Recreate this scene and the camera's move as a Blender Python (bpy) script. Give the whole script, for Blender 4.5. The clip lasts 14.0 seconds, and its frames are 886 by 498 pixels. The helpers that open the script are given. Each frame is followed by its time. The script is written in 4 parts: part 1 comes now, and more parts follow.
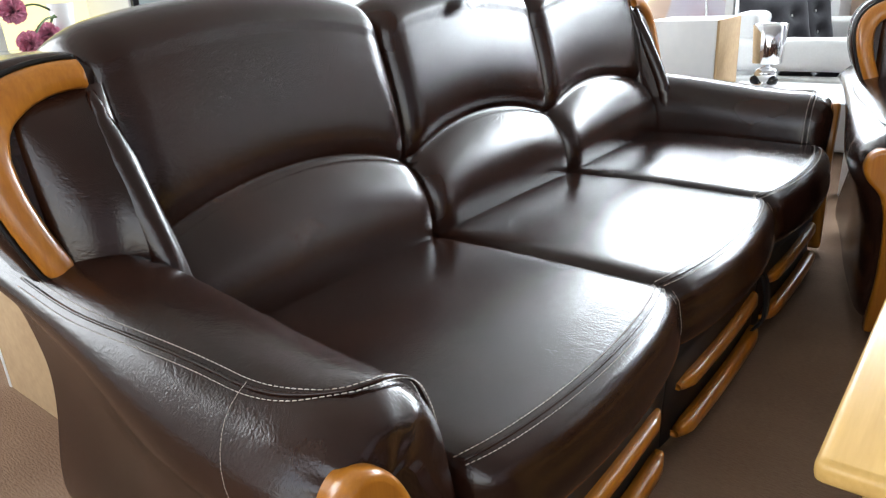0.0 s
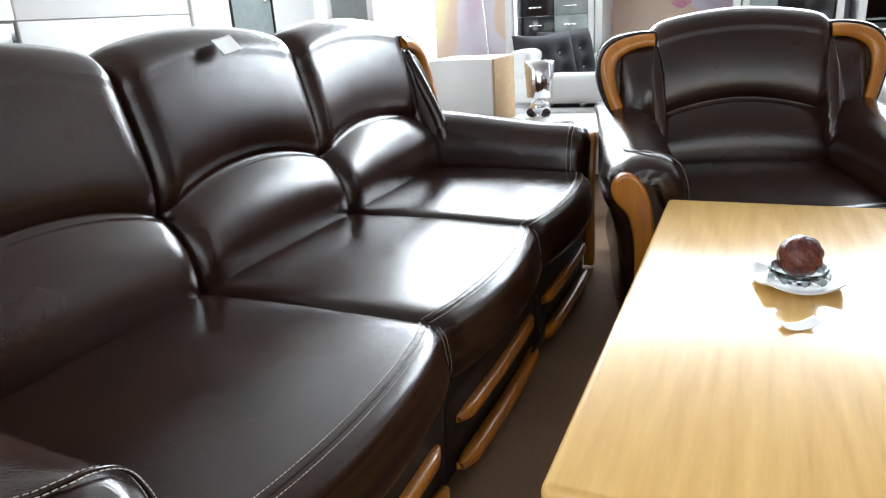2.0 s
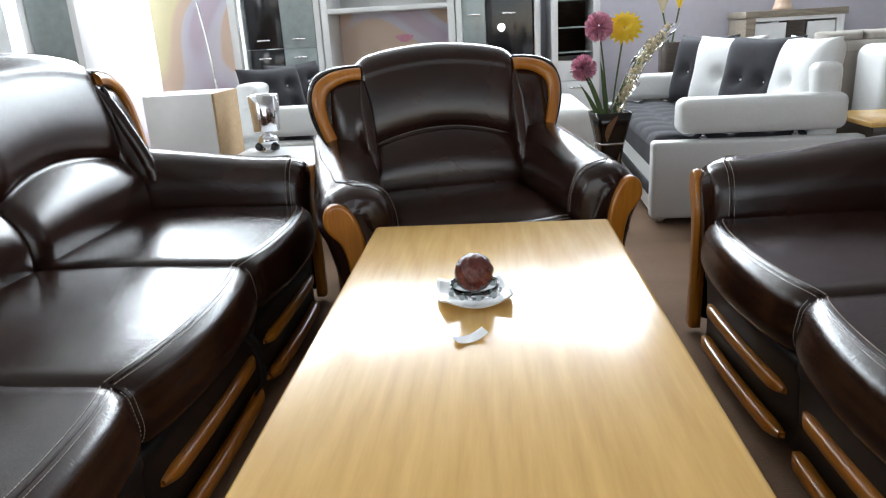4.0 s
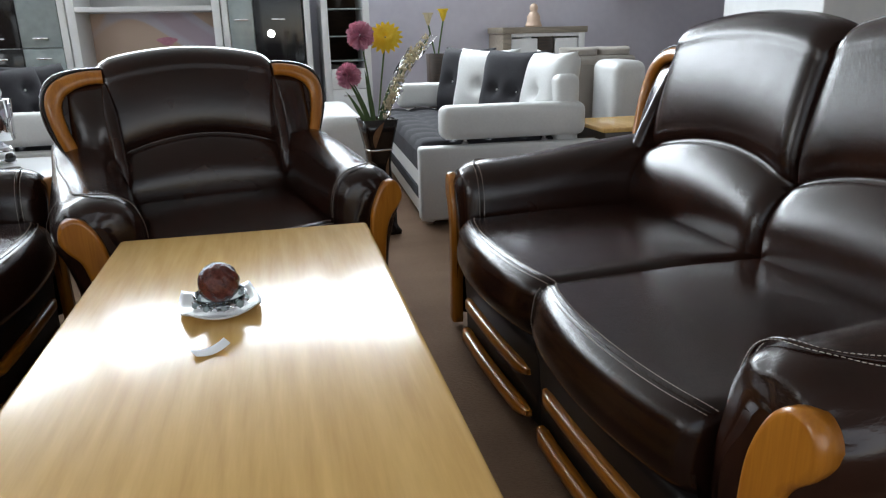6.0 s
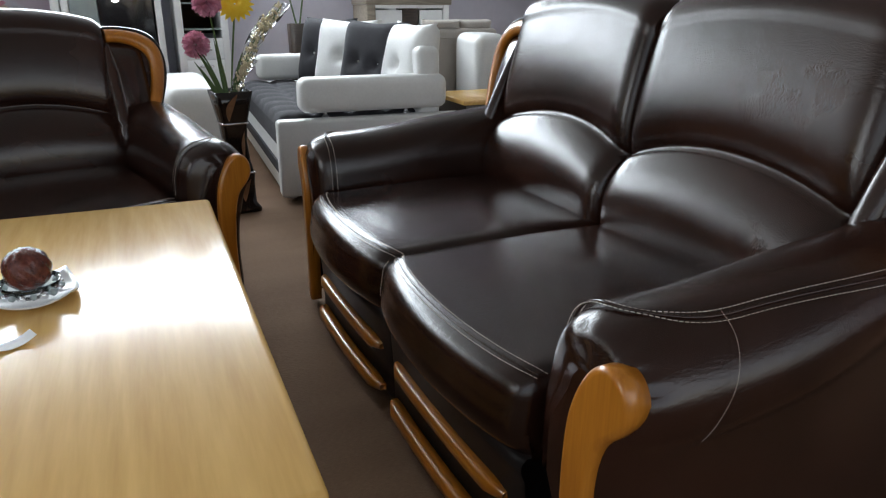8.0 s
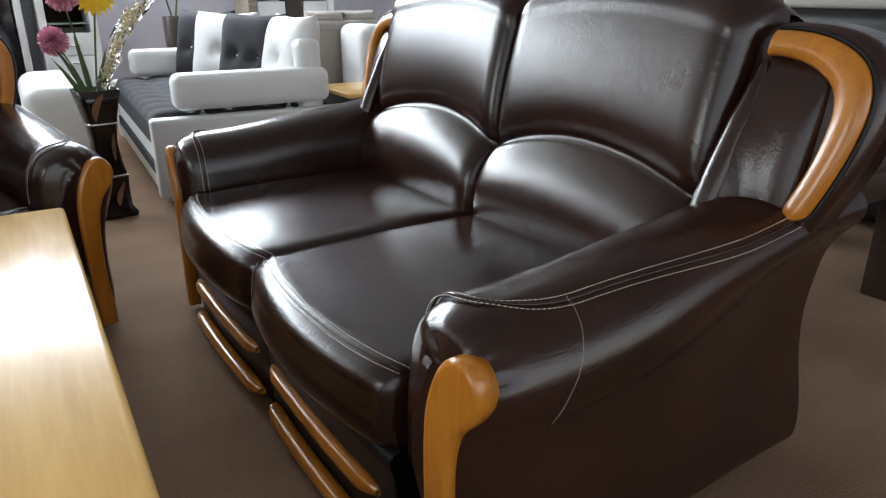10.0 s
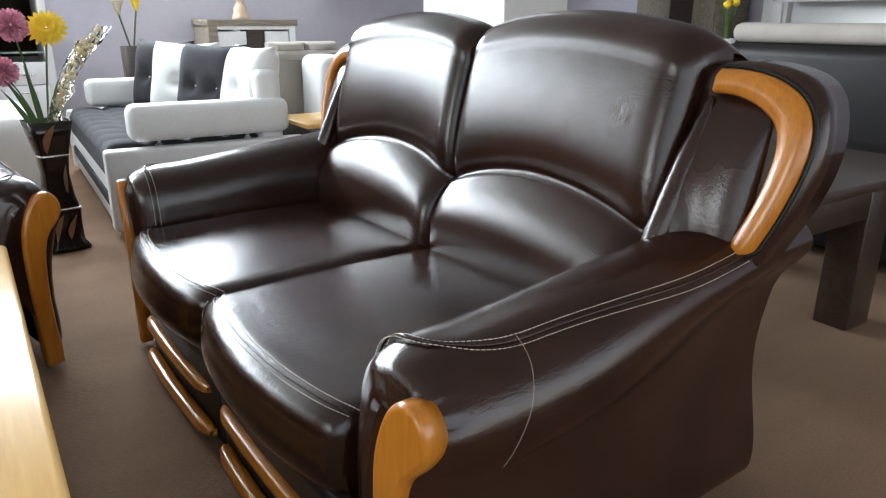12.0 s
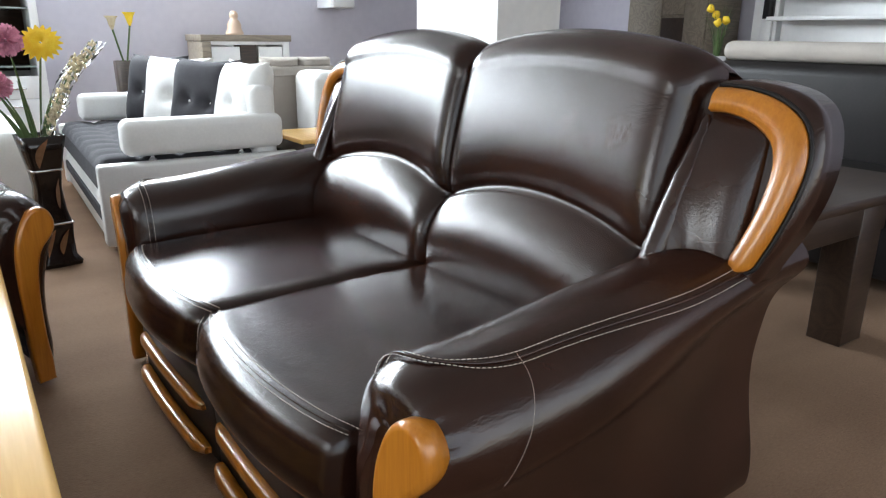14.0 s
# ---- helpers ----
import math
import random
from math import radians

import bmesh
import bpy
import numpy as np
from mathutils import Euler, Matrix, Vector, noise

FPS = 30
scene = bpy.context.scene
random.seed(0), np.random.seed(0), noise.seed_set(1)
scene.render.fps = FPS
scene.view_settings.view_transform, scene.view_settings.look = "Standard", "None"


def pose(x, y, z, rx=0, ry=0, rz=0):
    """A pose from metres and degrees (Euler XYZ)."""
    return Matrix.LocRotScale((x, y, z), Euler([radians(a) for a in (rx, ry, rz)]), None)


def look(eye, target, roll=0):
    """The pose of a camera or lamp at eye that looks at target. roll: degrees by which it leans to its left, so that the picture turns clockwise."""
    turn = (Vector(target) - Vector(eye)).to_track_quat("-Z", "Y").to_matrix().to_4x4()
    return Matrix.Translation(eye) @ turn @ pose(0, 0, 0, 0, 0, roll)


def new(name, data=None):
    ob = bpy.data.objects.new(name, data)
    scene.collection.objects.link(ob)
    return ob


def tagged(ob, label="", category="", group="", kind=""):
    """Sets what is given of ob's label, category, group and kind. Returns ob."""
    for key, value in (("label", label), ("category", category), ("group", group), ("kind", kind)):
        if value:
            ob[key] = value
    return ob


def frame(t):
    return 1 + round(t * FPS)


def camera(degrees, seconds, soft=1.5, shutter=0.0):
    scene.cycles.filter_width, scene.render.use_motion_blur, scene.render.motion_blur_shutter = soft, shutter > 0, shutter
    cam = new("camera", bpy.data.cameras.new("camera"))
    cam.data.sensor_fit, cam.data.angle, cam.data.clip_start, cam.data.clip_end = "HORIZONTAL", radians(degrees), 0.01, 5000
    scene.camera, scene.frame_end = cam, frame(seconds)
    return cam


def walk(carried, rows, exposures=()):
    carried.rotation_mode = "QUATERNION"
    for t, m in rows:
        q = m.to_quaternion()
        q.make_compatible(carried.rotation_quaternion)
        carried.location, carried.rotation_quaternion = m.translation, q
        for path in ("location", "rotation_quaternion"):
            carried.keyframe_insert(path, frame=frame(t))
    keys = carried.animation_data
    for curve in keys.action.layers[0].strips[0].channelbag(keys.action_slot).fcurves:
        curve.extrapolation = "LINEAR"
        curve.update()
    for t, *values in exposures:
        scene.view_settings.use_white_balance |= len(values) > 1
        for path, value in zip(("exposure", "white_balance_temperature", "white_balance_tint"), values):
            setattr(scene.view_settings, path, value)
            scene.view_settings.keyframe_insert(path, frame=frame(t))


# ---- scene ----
cam = camera(64.8, 14.0, 1.2)
PATH = [
    (0, (0.098, -2.085, 1.031), (-1.088, -0.639, 0.322), -3.5),
    (0.5, (0.121, -2.063, 1.028), (-0.992, -0.552, 0.337), -3.7),
    (1, (0.142, -2.039, 1.033), (-0.86, -0.445, 0.357), -4.1),
    (1.5, (0.165, -2.01, 1.034), (-0.738, -0.352, 0.376), -3.8),
    (2, (0.199, -1.985, 1.034), (-0.585, -0.261, 0.393), -3.8),
    (2.5, (0.23, -1.973, 1.037), (-0.426, -0.191, 0.41), -4.0),
    (3, (0.273, -1.956, 1.039), (-0.209, -0.115, 0.424), -3.6),
    (3.5, (0.305, -1.945, 1.037), (-0.025, -0.067, 0.431), -3.3),
    (4, (0.351, -1.937, 1.036), (0.196, -0.036, 0.435), -3.3),
    (4.2, (0.367, -1.936, 1.04), (0.281, -0.031, 0.436), -3.1),
    (6.3, (0.462, -1.954, 1.024), (0.949, -0.109, 0.422), -0.8),
    (6.5, (0.474, -1.951, 1.03), (0.999, -0.121, 0.417), -0.5),
    (7, (0.498, -1.95, 1.03), (1.122, -0.154, 0.409), -0.4),
    (7.5, (0.519, -1.954, 1.026), (1.214, -0.186, 0.398), -0.2),
    (8, (0.53, -1.957, 1.014), (1.271, -0.225, 0.343), 0.2),
    (8.5, (0.552, -1.973, 1.014), (1.349, -0.286, 0.294), -0.2),
    (11, (0.637, -1.99, 1.029), (1.68, -0.417, 0.366), 0.4),
    (11.5, (0.645, -1.99, 1.032), (1.7, -0.415, 0.393), 0.2),
    (12, (0.643, -1.987, 1.036), (1.708, -0.413, 0.412), 0.3),
    (12.5, (0.635, -1.985, 1.034), (1.709, -0.411, 0.426), 0.3),
    (13, (0.629, -1.983, 1.036), (1.711, -0.41, 0.44), 0.4),
    (13.5, (0.629, -1.978, 1.032), (1.724, -0.409, 0.448), 0.8),
    (14, (0.633, -1.978, 1.04), (1.725, -0.408, 0.456), 0.6),
]
walk(cam, [(t, look(eye, target, roll)) for t, eye, target, roll in PATH], [(0, 0.77), (1.5, 0.68), (3, 0.34), (4.2, 0.17), (6.5, -0.33), (8.5, -0.18), (11, 0.4), (12.5, 0.58), (14, 0.62)])

# ---- world and light ----
world = bpy.data.worlds.new("sky")
scene.world = world
world.use_nodes = True
wn = world.node_tree.nodes
sky = wn.new("ShaderNodeTexSky")
sky.sky_type, sky.sun_disc = "NISHITA", False
sky.sun_elevation, sky.sun_rotation = radians(40), radians(150)
wn["Background"].inputs["Strength"].default_value = 0.12
world.node_tree.links.new(sky.outputs["Color"], wn["Background"].inputs["Color"])


def window_light(name, m, width, height, watts, colour):
    data = bpy.data.lights.new(name, "AREA")
    data.shape, data.size, data.size_y, data.energy, data.color = "RECTANGLE", width, height, watts, colour
    ob = new(name, data)
    ob.matrix_world = m
    return ob


# daylight in the high north windows, the shop front behind and the west window
window_light("north_window_light", look((0.3, 4.86, 2.45), (0.3, 0, 1.4)), 4.1, 1.35, 420, (0.84, 0.93, 1.0))
window_light("corner_window_light", look((-2.68, 4.86, 2.02), (-2.2, 0, 1.2)), 1.4, 2.2, 190, (0.84, 0.93, 1.0))
window_light("shop_front_light", look((1.75, -5.45, 1.65), (1.75, 0, 1.2)), 8.4, 2.2, 56, (0.93, 0.97, 1.0))
window_light("west_window_light", look((-3.85, -2.9, 1.8), (0, -2.4, 0.8)), 2.1, 1.7, 60, (0.92, 0.97, 1.0))


# ---- materials ----
def material(name, colour, rough=0.5, metal=0.0, coat=0.0):
    m = bpy.data.materials.new(name)
    m.use_nodes = True
    b = m.node_tree.nodes["Principled BSDF"]
    b.inputs["Base Color"].default_value = (*colour, 1)
    b.inputs["Roughness"].default_value = rough
    b.inputs["Metallic"].default_value = metal
    b.inputs["Coat Weight"].default_value = coat
    return m


def nodes_of(m):
    t = m.node_tree
    return t.nodes, t.links, t.nodes["Principled BSDF"]


def ramp(nodes, stops):
    r = nodes.new("ShaderNodeValToRGB")
    while len(r.color_ramp.elements) < len(stops):
        r.color_ramp.elements.new(0.5)
    for e, (p, c) in zip(r.color_ramp.elements, stops):
        e.position, e.color = p, (*c, 1)
    return r


def textured(m, scale, dark, light, bump=0.1, distance=0.002, stretch=(1, 1, 1), fine=8.0, detail=4.0, rough=None, voronoi=0.0):
    """Two scales of noise in colour, a fine relief, and wear in the gloss."""
    n, l, b = nodes_of(m)
    co = n.new("ShaderNodeTexCoord")
    mp = n.new("ShaderNodeMapping")
    mp.inputs["Scale"].default_value = stretch
    l.new(co.outputs["Object"], mp.inputs["Vector"])
    big = n.new("ShaderNodeTexNoise")
    big.inputs["Scale"].default_value, big.inputs["Detail"].default_value = scale, detail
    l.new(mp.outputs["Vector"], big.inputs["Vector"])
    small = n.new("ShaderNodeTexNoise")
    small.inputs["Scale"].default_value, small.inputs["Detail"].default_value = scale * fine, 6
    l.new(mp.outputs["Vector"], small.inputs["Vector"])
    mix = n.new("ShaderNodeMix")
    mix.inputs["Factor"].default_value = 0.45
    l.new(big.outputs["Fac"], mix.inputs[2])
    l.new(small.outputs["Fac"], mix.inputs[3])
    r = ramp(n, [(0.3, dark), (0.7, light)])
    l.new(mix.outputs[0], r.inputs["Fac"])
    l.new(r.outputs["Color"], b.inputs["Base Color"])
    height = small.outputs["Fac"]
    if voronoi:
        v = n.new("ShaderNodeTexVoronoi")
        v.feature = "DISTANCE_TO_EDGE"
        v.inputs["Scale"].default_value = voronoi
        warp = n.new("ShaderNodeMix")
        warp.data_type = "VECTOR"
        warp.inputs["Factor"].default_value = 0.035
        l.new(mp.outputs["Vector"], warp.inputs[4])
        l.new(small.outputs["Color"], warp.inputs[5])
        l.new(warp.outputs[1], v.inputs["Vector"])
        cl = n.new("ShaderNodeMath")
        cl.operation, cl.use_clamp = "MULTIPLY", True
        cl.inputs[1].default_value = 6.0
        l.new(v.outputs["Distance"], cl.inputs[0])
        ad = n.new("ShaderNodeMath")
        ad.operation = "MULTIPLY_ADD"
        ad.inputs[1].default_value = 0.8
        l.new(small.outputs["Fac"], ad.inputs[0])
        l.new(cl.outputs[0], ad.inputs[2])
        height = ad.outputs[0]
    bp = n.new("ShaderNodeBump")
    bp.inputs["Strength"].default_value, bp.inputs["Distance"].default_value = bump, distance
    l.new(height, bp.inputs["Height"])
    l.new(bp.outputs["Normal"], b.inputs["Normal"])
    if rough:
        mr = n.new("ShaderNodeMapRange")
        mr.inputs["To Min"].default_value, mr.inputs["To Max"].default_value = rough
        l.new(big.outputs["Fac"], mr.inputs["Value"])
        l.new(mr.outputs["Result"], b.inputs["Roughness"])
    return m


def leather(name, dark, light, r0, r1):
    """Coated leather: faint mottling, short creases in drifting directions and a pebbled grain."""
    m = material(name, dark, r0)
    n, l, b = nodes_of(m)
    co = n.new("ShaderNodeTexCoord")

    def noise_node(scale, detail, distortion=0.0, vector=None):
        t = n.new("ShaderNodeTexNoise")
        t.inputs["Scale"].default_value, t.inputs["Detail"].default_value, t.inputs["Distortion"].default_value = scale, detail, distortion
        l.new(vector or co.outputs["Object"], t.inputs["Vector"])
        return t

    def maths(op, a, v, clamp=False):
        k = n.new("ShaderNodeMath")
        k.operation, k.use_clamp = op, clamp
        l.new(a, k.inputs[0])
        if hasattr(v, "node"):
            l.new(v, k.inputs[1])
        else:
            k.inputs[1].default_value = v
        return k.outputs[0]

    mottle = noise_node(4.0, 3)
    r = ramp(n, [(0.32, dark), (0.68, light)])
    l.new(mottle.outputs["Fac"], r.inputs["Fac"])
    l.new(r.outputs["Color"], b.inputs["Base Color"])
    gloss = n.new("ShaderNodeMapRange")
    gloss.inputs["To Min"].default_value, gloss.inputs["To Max"].default_value = r0, r1
    l.new(noise_node(9.0, 3).outputs["Fac"], gloss.inputs["Value"])
    l.new(gloss.outputs["Result"], b.inputs["Roughness"])
    mp = n.new("ShaderNodeMapping")
    mp.inputs["Rotation"].default_value, mp.inputs["Scale"].default_value = (0.5, 0.3, 0.9), (1.0, 0.38, 1.0)
    l.new(co.outputs["Object"], mp.inputs["Vector"])
    crease = noise_node(80.0, 4, 1.2, mp.outputs["Vector"])
    pebble = noise_node(260.0, 2)
    swell = noise_node(14.0, 2)
    height = maths("ADD", maths("MULTIPLY", crease.outputs["Fac"], 0.40), maths("MULTIPLY", pebble.outputs["Fac"], 0.42))
    height = maths("ADD", height, maths("MULTIPLY", swell.outputs["Fac"], 0.6))
    bp = n.new("ShaderNodeBump")
    bp.inputs["Strength"].default_value, bp.inputs["Distance"].default_value = 0.9, 0.0011
    l.new(height, bp.inputs["Height"])
    l.new(bp.outputs["Normal"], b.inputs["Normal"])
    return m


def grain(m, dark, light, axis, scale=7.0, bump=0.05):
    """Wood veneer: long rings along one axis, with fine pores."""
    n, l, b = nodes_of(m)
    co = n.new("ShaderNodeTexCoord")
    mp = n.new("ShaderNodeMapping")
    st = [1.0, 1.0, 1.0]
    st[axis] = 0.075
    mp.inputs["Scale"].default_value = st
    l.new(co.outputs["Object"], mp.inputs["Vector"])
    big = n.new("ShaderNodeTexNoise")
    big.inputs["Scale"].default_value, big.inputs["Detail"].default_value = scale * 0.6, 2
    big.inputs["Distortion"].default_value = 0.5
    l.new(mp.outputs["Vector"], big.inputs["Vector"])
    ring = n.new("ShaderNodeMath")
    ring.operation = "MULTIPLY"
    ring.inputs[1].default_value = 13.0
    l.new(big.outputs["Fac"], ring.inputs[0])
    fr = n.new("ShaderNodeMath")
    fr.operation = "PINGPONG"
    fr.inputs[1].default_value = 0.5
    l.new(ring.outputs[0], fr.inputs[0])
    pore = n.new("ShaderNodeTexNoise")
    pore.inputs["Scale"].default_value, pore.inputs["Detail"].default_value = scale * 22, 4
    l.new(mp.outputs["Vector"], pore.inputs["Vector"])
    mix = n.new("ShaderNodeMix")
    mix.inputs["Factor"].default_value = 0.6
    l.new(fr.outputs[0], mix.inputs[2])
    l.new(pore.outputs["Fac"], mix.inputs[3])
    r = ramp(n, [(0.2, dark), (0.62, light)])
    l.new(mix.outputs[0], r.inputs["Fac"])
    l.new(r.outputs["Color"], b.inputs["Base Color"])
    bp = n.new("ShaderNodeBump")
    bp.inputs["Strength"].default_value, bp.inputs["Distance"].default_value = bump, 0.002
    l.new(pore.outputs["Fac"], bp.inputs["Height"])
    l.new(bp.outputs["Normal"], b.inputs["Normal"])
    return m


def glow(name, colour, strength):
    m = material(name, colour)
    b = m.node_tree.nodes["Principled BSDF"]
    b.inputs["Emission Color"].default_value = (*colour, 1)
    b.inputs["Emission Strength"].default_value = strength
    return m


LEATHER = leather("brown_leather", (0.0150, 0.0055, 0.0035), (0.031, 0.0115, 0.0070), 0.14, 0.24)
LEATHER_DARK = textured(material("black_leather", (0.012, 0.01, 0.01), 0.45), 6, (0.008, 0.007, 0.007), (0.016, 0.013, 0.013), 0.2, 0.001, fine=12)
LEATHER_DARK.node_tree.nodes["Principled BSDF"].inputs["Specular IOR Level"].default_value = 0.25
THREAD = material("pale_thread", (0.52, 0.47, 0.41), 0.7)
HONEY = grain(material("honey_wood", (0.5, 0.24, 0.05), 0.28, coat=0.3), (0.37, 0.122, 0.010), (0.49, 0.185, 0.020), 2, 9)
HONEY_X = grain(material("honey_wood_long", (0.5, 0.24, 0.05), 0.28, coat=0.3), (0.37, 0.122, 0.010), (0.49, 0.185, 0.020), 0, 9)
BEECH = grain(material("beech_veneer", (0.7, 0.45, 0.2), 0.2), (0.68, 0.395, 0.118), (0.82, 0.515, 0.172), 1, 4.5)
CARPET = textured(material("brown_carpet", (0.12, 0.07, 0.045), 0.95), 1.2, (0.150, 0.082, 0.046), (0.240, 0.146, 0.086), 0.6, 0.006, (1, 3, 1), fine=60)
WALL = textured(material("lilac_wall_paint", (0.6, 0.58, 0.66), 0.8), 2, (0.52, 0.50, 0.58), (0.58, 0.56, 0.63), 0.05)
PLASTER = textured(material("white_paint", (0.8, 0.8, 0.8), 0.7), 2, (0.74, 0.74, 0.74), (0.82, 0.82, 0.81), 0.05)
CEIL = textured(material("grey_ceiling_paint", (0.4, 0.4, 0.4), 0.8), 2, (0.46, 0.46, 0.45), (0.53, 0.53, 0.52), 0.05)
LACQUER = textured(material("white_lacquer", (0.82, 0.82, 0.82), 0.3), 3, (0.76, 0.77, 0.78), (0.82, 0.82, 0.82), 0.02)
WHITE_LEATHER = textured(material("white_leatherette", (0.75, 0.75, 0.74), 0.45), 6, (0.68, 0.68, 0.67), (0.77, 0.77, 0.76), 0.15, 0.001, fine=14)
CHARCOAL = textured(material("charcoal_fabric", (0.05, 0.05, 0.06), 0.9), 8, (0.022, 0.021, 0.026), (0.045, 0.043, 0.05), 0.4, 0.002, fine=40)
GREIGE = textured(material("greige_fabric", (0.4, 0.36, 0.32), 0.9), 7, (0.33, 0.30, 0.27), (0.43, 0.39, 0.35), 0.4, 0.002, fine=40)
CHROME = material("chrome", (0.8, 0.8, 0.82), 0.12, 1.0)
BLACK = textured(material("black_gloss", (0.01, 0.01, 0.012), 0.12), 4, (0.008, 0.008, 0.01), (0.014, 0.014, 0.016), 0.02)
GREYGLASS = textured(material("grey_glass_front", (0.32, 0.37, 0.37), 0.12), 2, (0.25, 0.30, 0.30), (0.36, 0.41, 0.41), 0.02)
OAK = grain(material("grey_oak", (0.3, 0.25, 0.2), 0.5), (0.17, 0.14, 0.11), (0.33, 0.28, 0.22), 0, 8)
WENGE = grain(material("dark_wenge", (0.06, 0.035, 0.022), 0.35), (0.022, 0.013, 0.009), (0.055, 0.032, 0.020), 0, 9)
PAPER = material("paper", (0.82, 0.82, 0.82), 0.7)
CERAMIC = material("white_ceramic", (0.8, 0.8, 0.8), 0.2)
CARDBOARD = textured(material("cardboard", (0.45, 0.30, 0.16), 0.8), 6, (0.36, 0.23, 0.12), (0.48, 0.33, 0.18), 0.1)
VASE = textured(material("lacquered_vase", (0.015, 0.01, 0.008), 0.15), 5, (0.009, 0.006, 0.005), (0.022, 0.014, 0.010), 0.03)
COPPER = textured(material("bronze_inlay", (0.35, 0.2, 0.12), 0.25, 0.6), 9, (0.25, 0.13, 0.07), (0.42, 0.26, 0.16), 0.05)
STEM = textured(material("green_stem", (0.06, 0.11, 0.03), 0.5), 30, (0.04, 0.08, 0.02), (0.10, 0.16, 0.05), 0.1)
PINK = textured(material("pink_petals", (0.6, 0.18, 0.28), 0.7), 40, (0.58, 0.19, 0.31), (0.84, 0.46, 0.57), 0.1)
YELLOW = textured(material("yellow_petals", (0.8, 0.5, 0.02), 0.6), 30, (0.82, 0.50, 0.01), (0.93, 0.72, 0.06), 0.1)
CREAM = textured(material("dry_cream", (0.6, 0.5, 0.32), 0.8), 30, (0.5, 0.40, 0.24), (0.68, 0.60, 0.42), 0.2)
BALL = textured(material("dark_red_wicker", (0.12, 0.03, 0.02), 0.16), 60, (0.04, 0.009, 0.007), (0.17, 0.040, 0.027), 0.6, 0.004, fine=3)
SKIN = material("beige_ceramic", (0.55, 0.40, 0.30), 0.5)

GLASS = material("clear_glass", (0.95, 0.97, 0.97), 0.03)
GLASS.node_tree.nodes["Principled BSDF"].inputs["Transmission Weight"].default_value = 1.0
CELLO = material("cellophane", (0.95, 0.95, 0.95), 0.08)
CELLO.node_tree.nodes["Principled BSDF"].inputs["Transmission Weight"].default_value = 1.0
CELLO.node_tree.nodes["Principled BSDF"].inputs["IOR"].default_value = 1.12
# emission for the reflected light spot on the black cabinet door
REFLECTION_GLOW = glow("reflected_lamp_glow", (1.0, 0.97, 0.92), 12.0)
WHITE_GLOW = glow("white_glow_sheet", (0.92, 0.96, 1.0), 1.3)
WARM_DAY = glow("garden_backdrop", (0.80, 0.74, 0.40), 0.8)


def poster_material():
    m = material("wave_print", (0.7, 0.6, 0.6), 0.4)
    n, l, b = nodes_of(m)
    co = n.new("ShaderNodeTexCoord")
    w = n.new("ShaderNodeTexNoise")
    w.inputs["Scale"].default_value, w.inputs["Detail"].default_value, w.inputs["Distortion"].default_value = 0.9, 0.0, 1.2
    l.new(co.outputs["Object"], w.inputs["Vector"])
    r = ramp(n, [(0.30, (0.78, 0.70, 0.44)), (0.36, (0.74, 0.56, 0.44)), (0.47, (0.72, 0.55, 0.45)), (0.49, (0.70, 0.66, 0.72)), (0.56, (0.66, 0.62, 0.72)), (0.60, (0.60, 0.50, 0.60))])
    l.new(w.outputs["Fac"], r.inputs["Fac"])
    l.new(r.outputs["Color"], b.inputs["Base Color"])
    return m


POSTER = poster_material()


# ---- mesh helpers ----
def part(name, bm, mat, parent=None, label="", smooth=True):
    """Links a bmesh, or a pair of vertices and faces, as one mesh object."""
    me = bpy.data.meshes.new(name)
    if isinstance(bm, tuple):
        me.from_pydata([tuple(v) for v in bm[0]], [], bm[1])
    else:
        bm.to_mesh(me)
        bm.free()
    me.materials.append(mat)
    for p in me.polygons:
        p.use_smooth = smooth and len(p.vertices) < 9
    me.validate()
    ob = new(name, me)
    if parent:
        ob.parent = parent
    return tagged(ob, label=label)


def thing(name, m, label, category, group="", kind=""):
    ob = new(name)
    ob.empty_display_size = 0.1
    ob.matrix_world = m
    return tagged(ob, label, category, group, kind)


def slab(x0, x1, y0, y1, z0, z1, bevel=0.006, seg=2):
    bm = bmesh.new()
    bmesh.ops.create_cube(bm, size=1)
    bmesh.ops.scale(bm, vec=(x1 - x0, y1 - y0, z1 - z0), verts=bm.verts)
    bmesh.ops.translate(bm, vec=((x0 + x1) / 2, (y0 + y1) / 2, (z0 + z1) / 2), verts=bm.verts)
    if bevel:
        bmesh.ops.bevel(bm, geom=bm.edges[:], offset=min(bevel, (x1 - x0) / 2.1, (y1 - y0) / 2.1, (z1 - z0) / 2.1), segments=seg, profile=0.5, affect="EDGES")
    return bm


def grid(rows, close=False):
    """Vertices and faces from rows of points of one length."""
    w = len(rows[0])
    verts = [p for r in rows for p in r]
    faces = []
    for i in range(len(rows) - 1):
        for j in range(w if close else w - 1):
            k = (j + 1) % w
            faces.append((i * w + j, i * w + k, (i + 1) * w + k, (i + 1) * w + j))
    return verts, faces


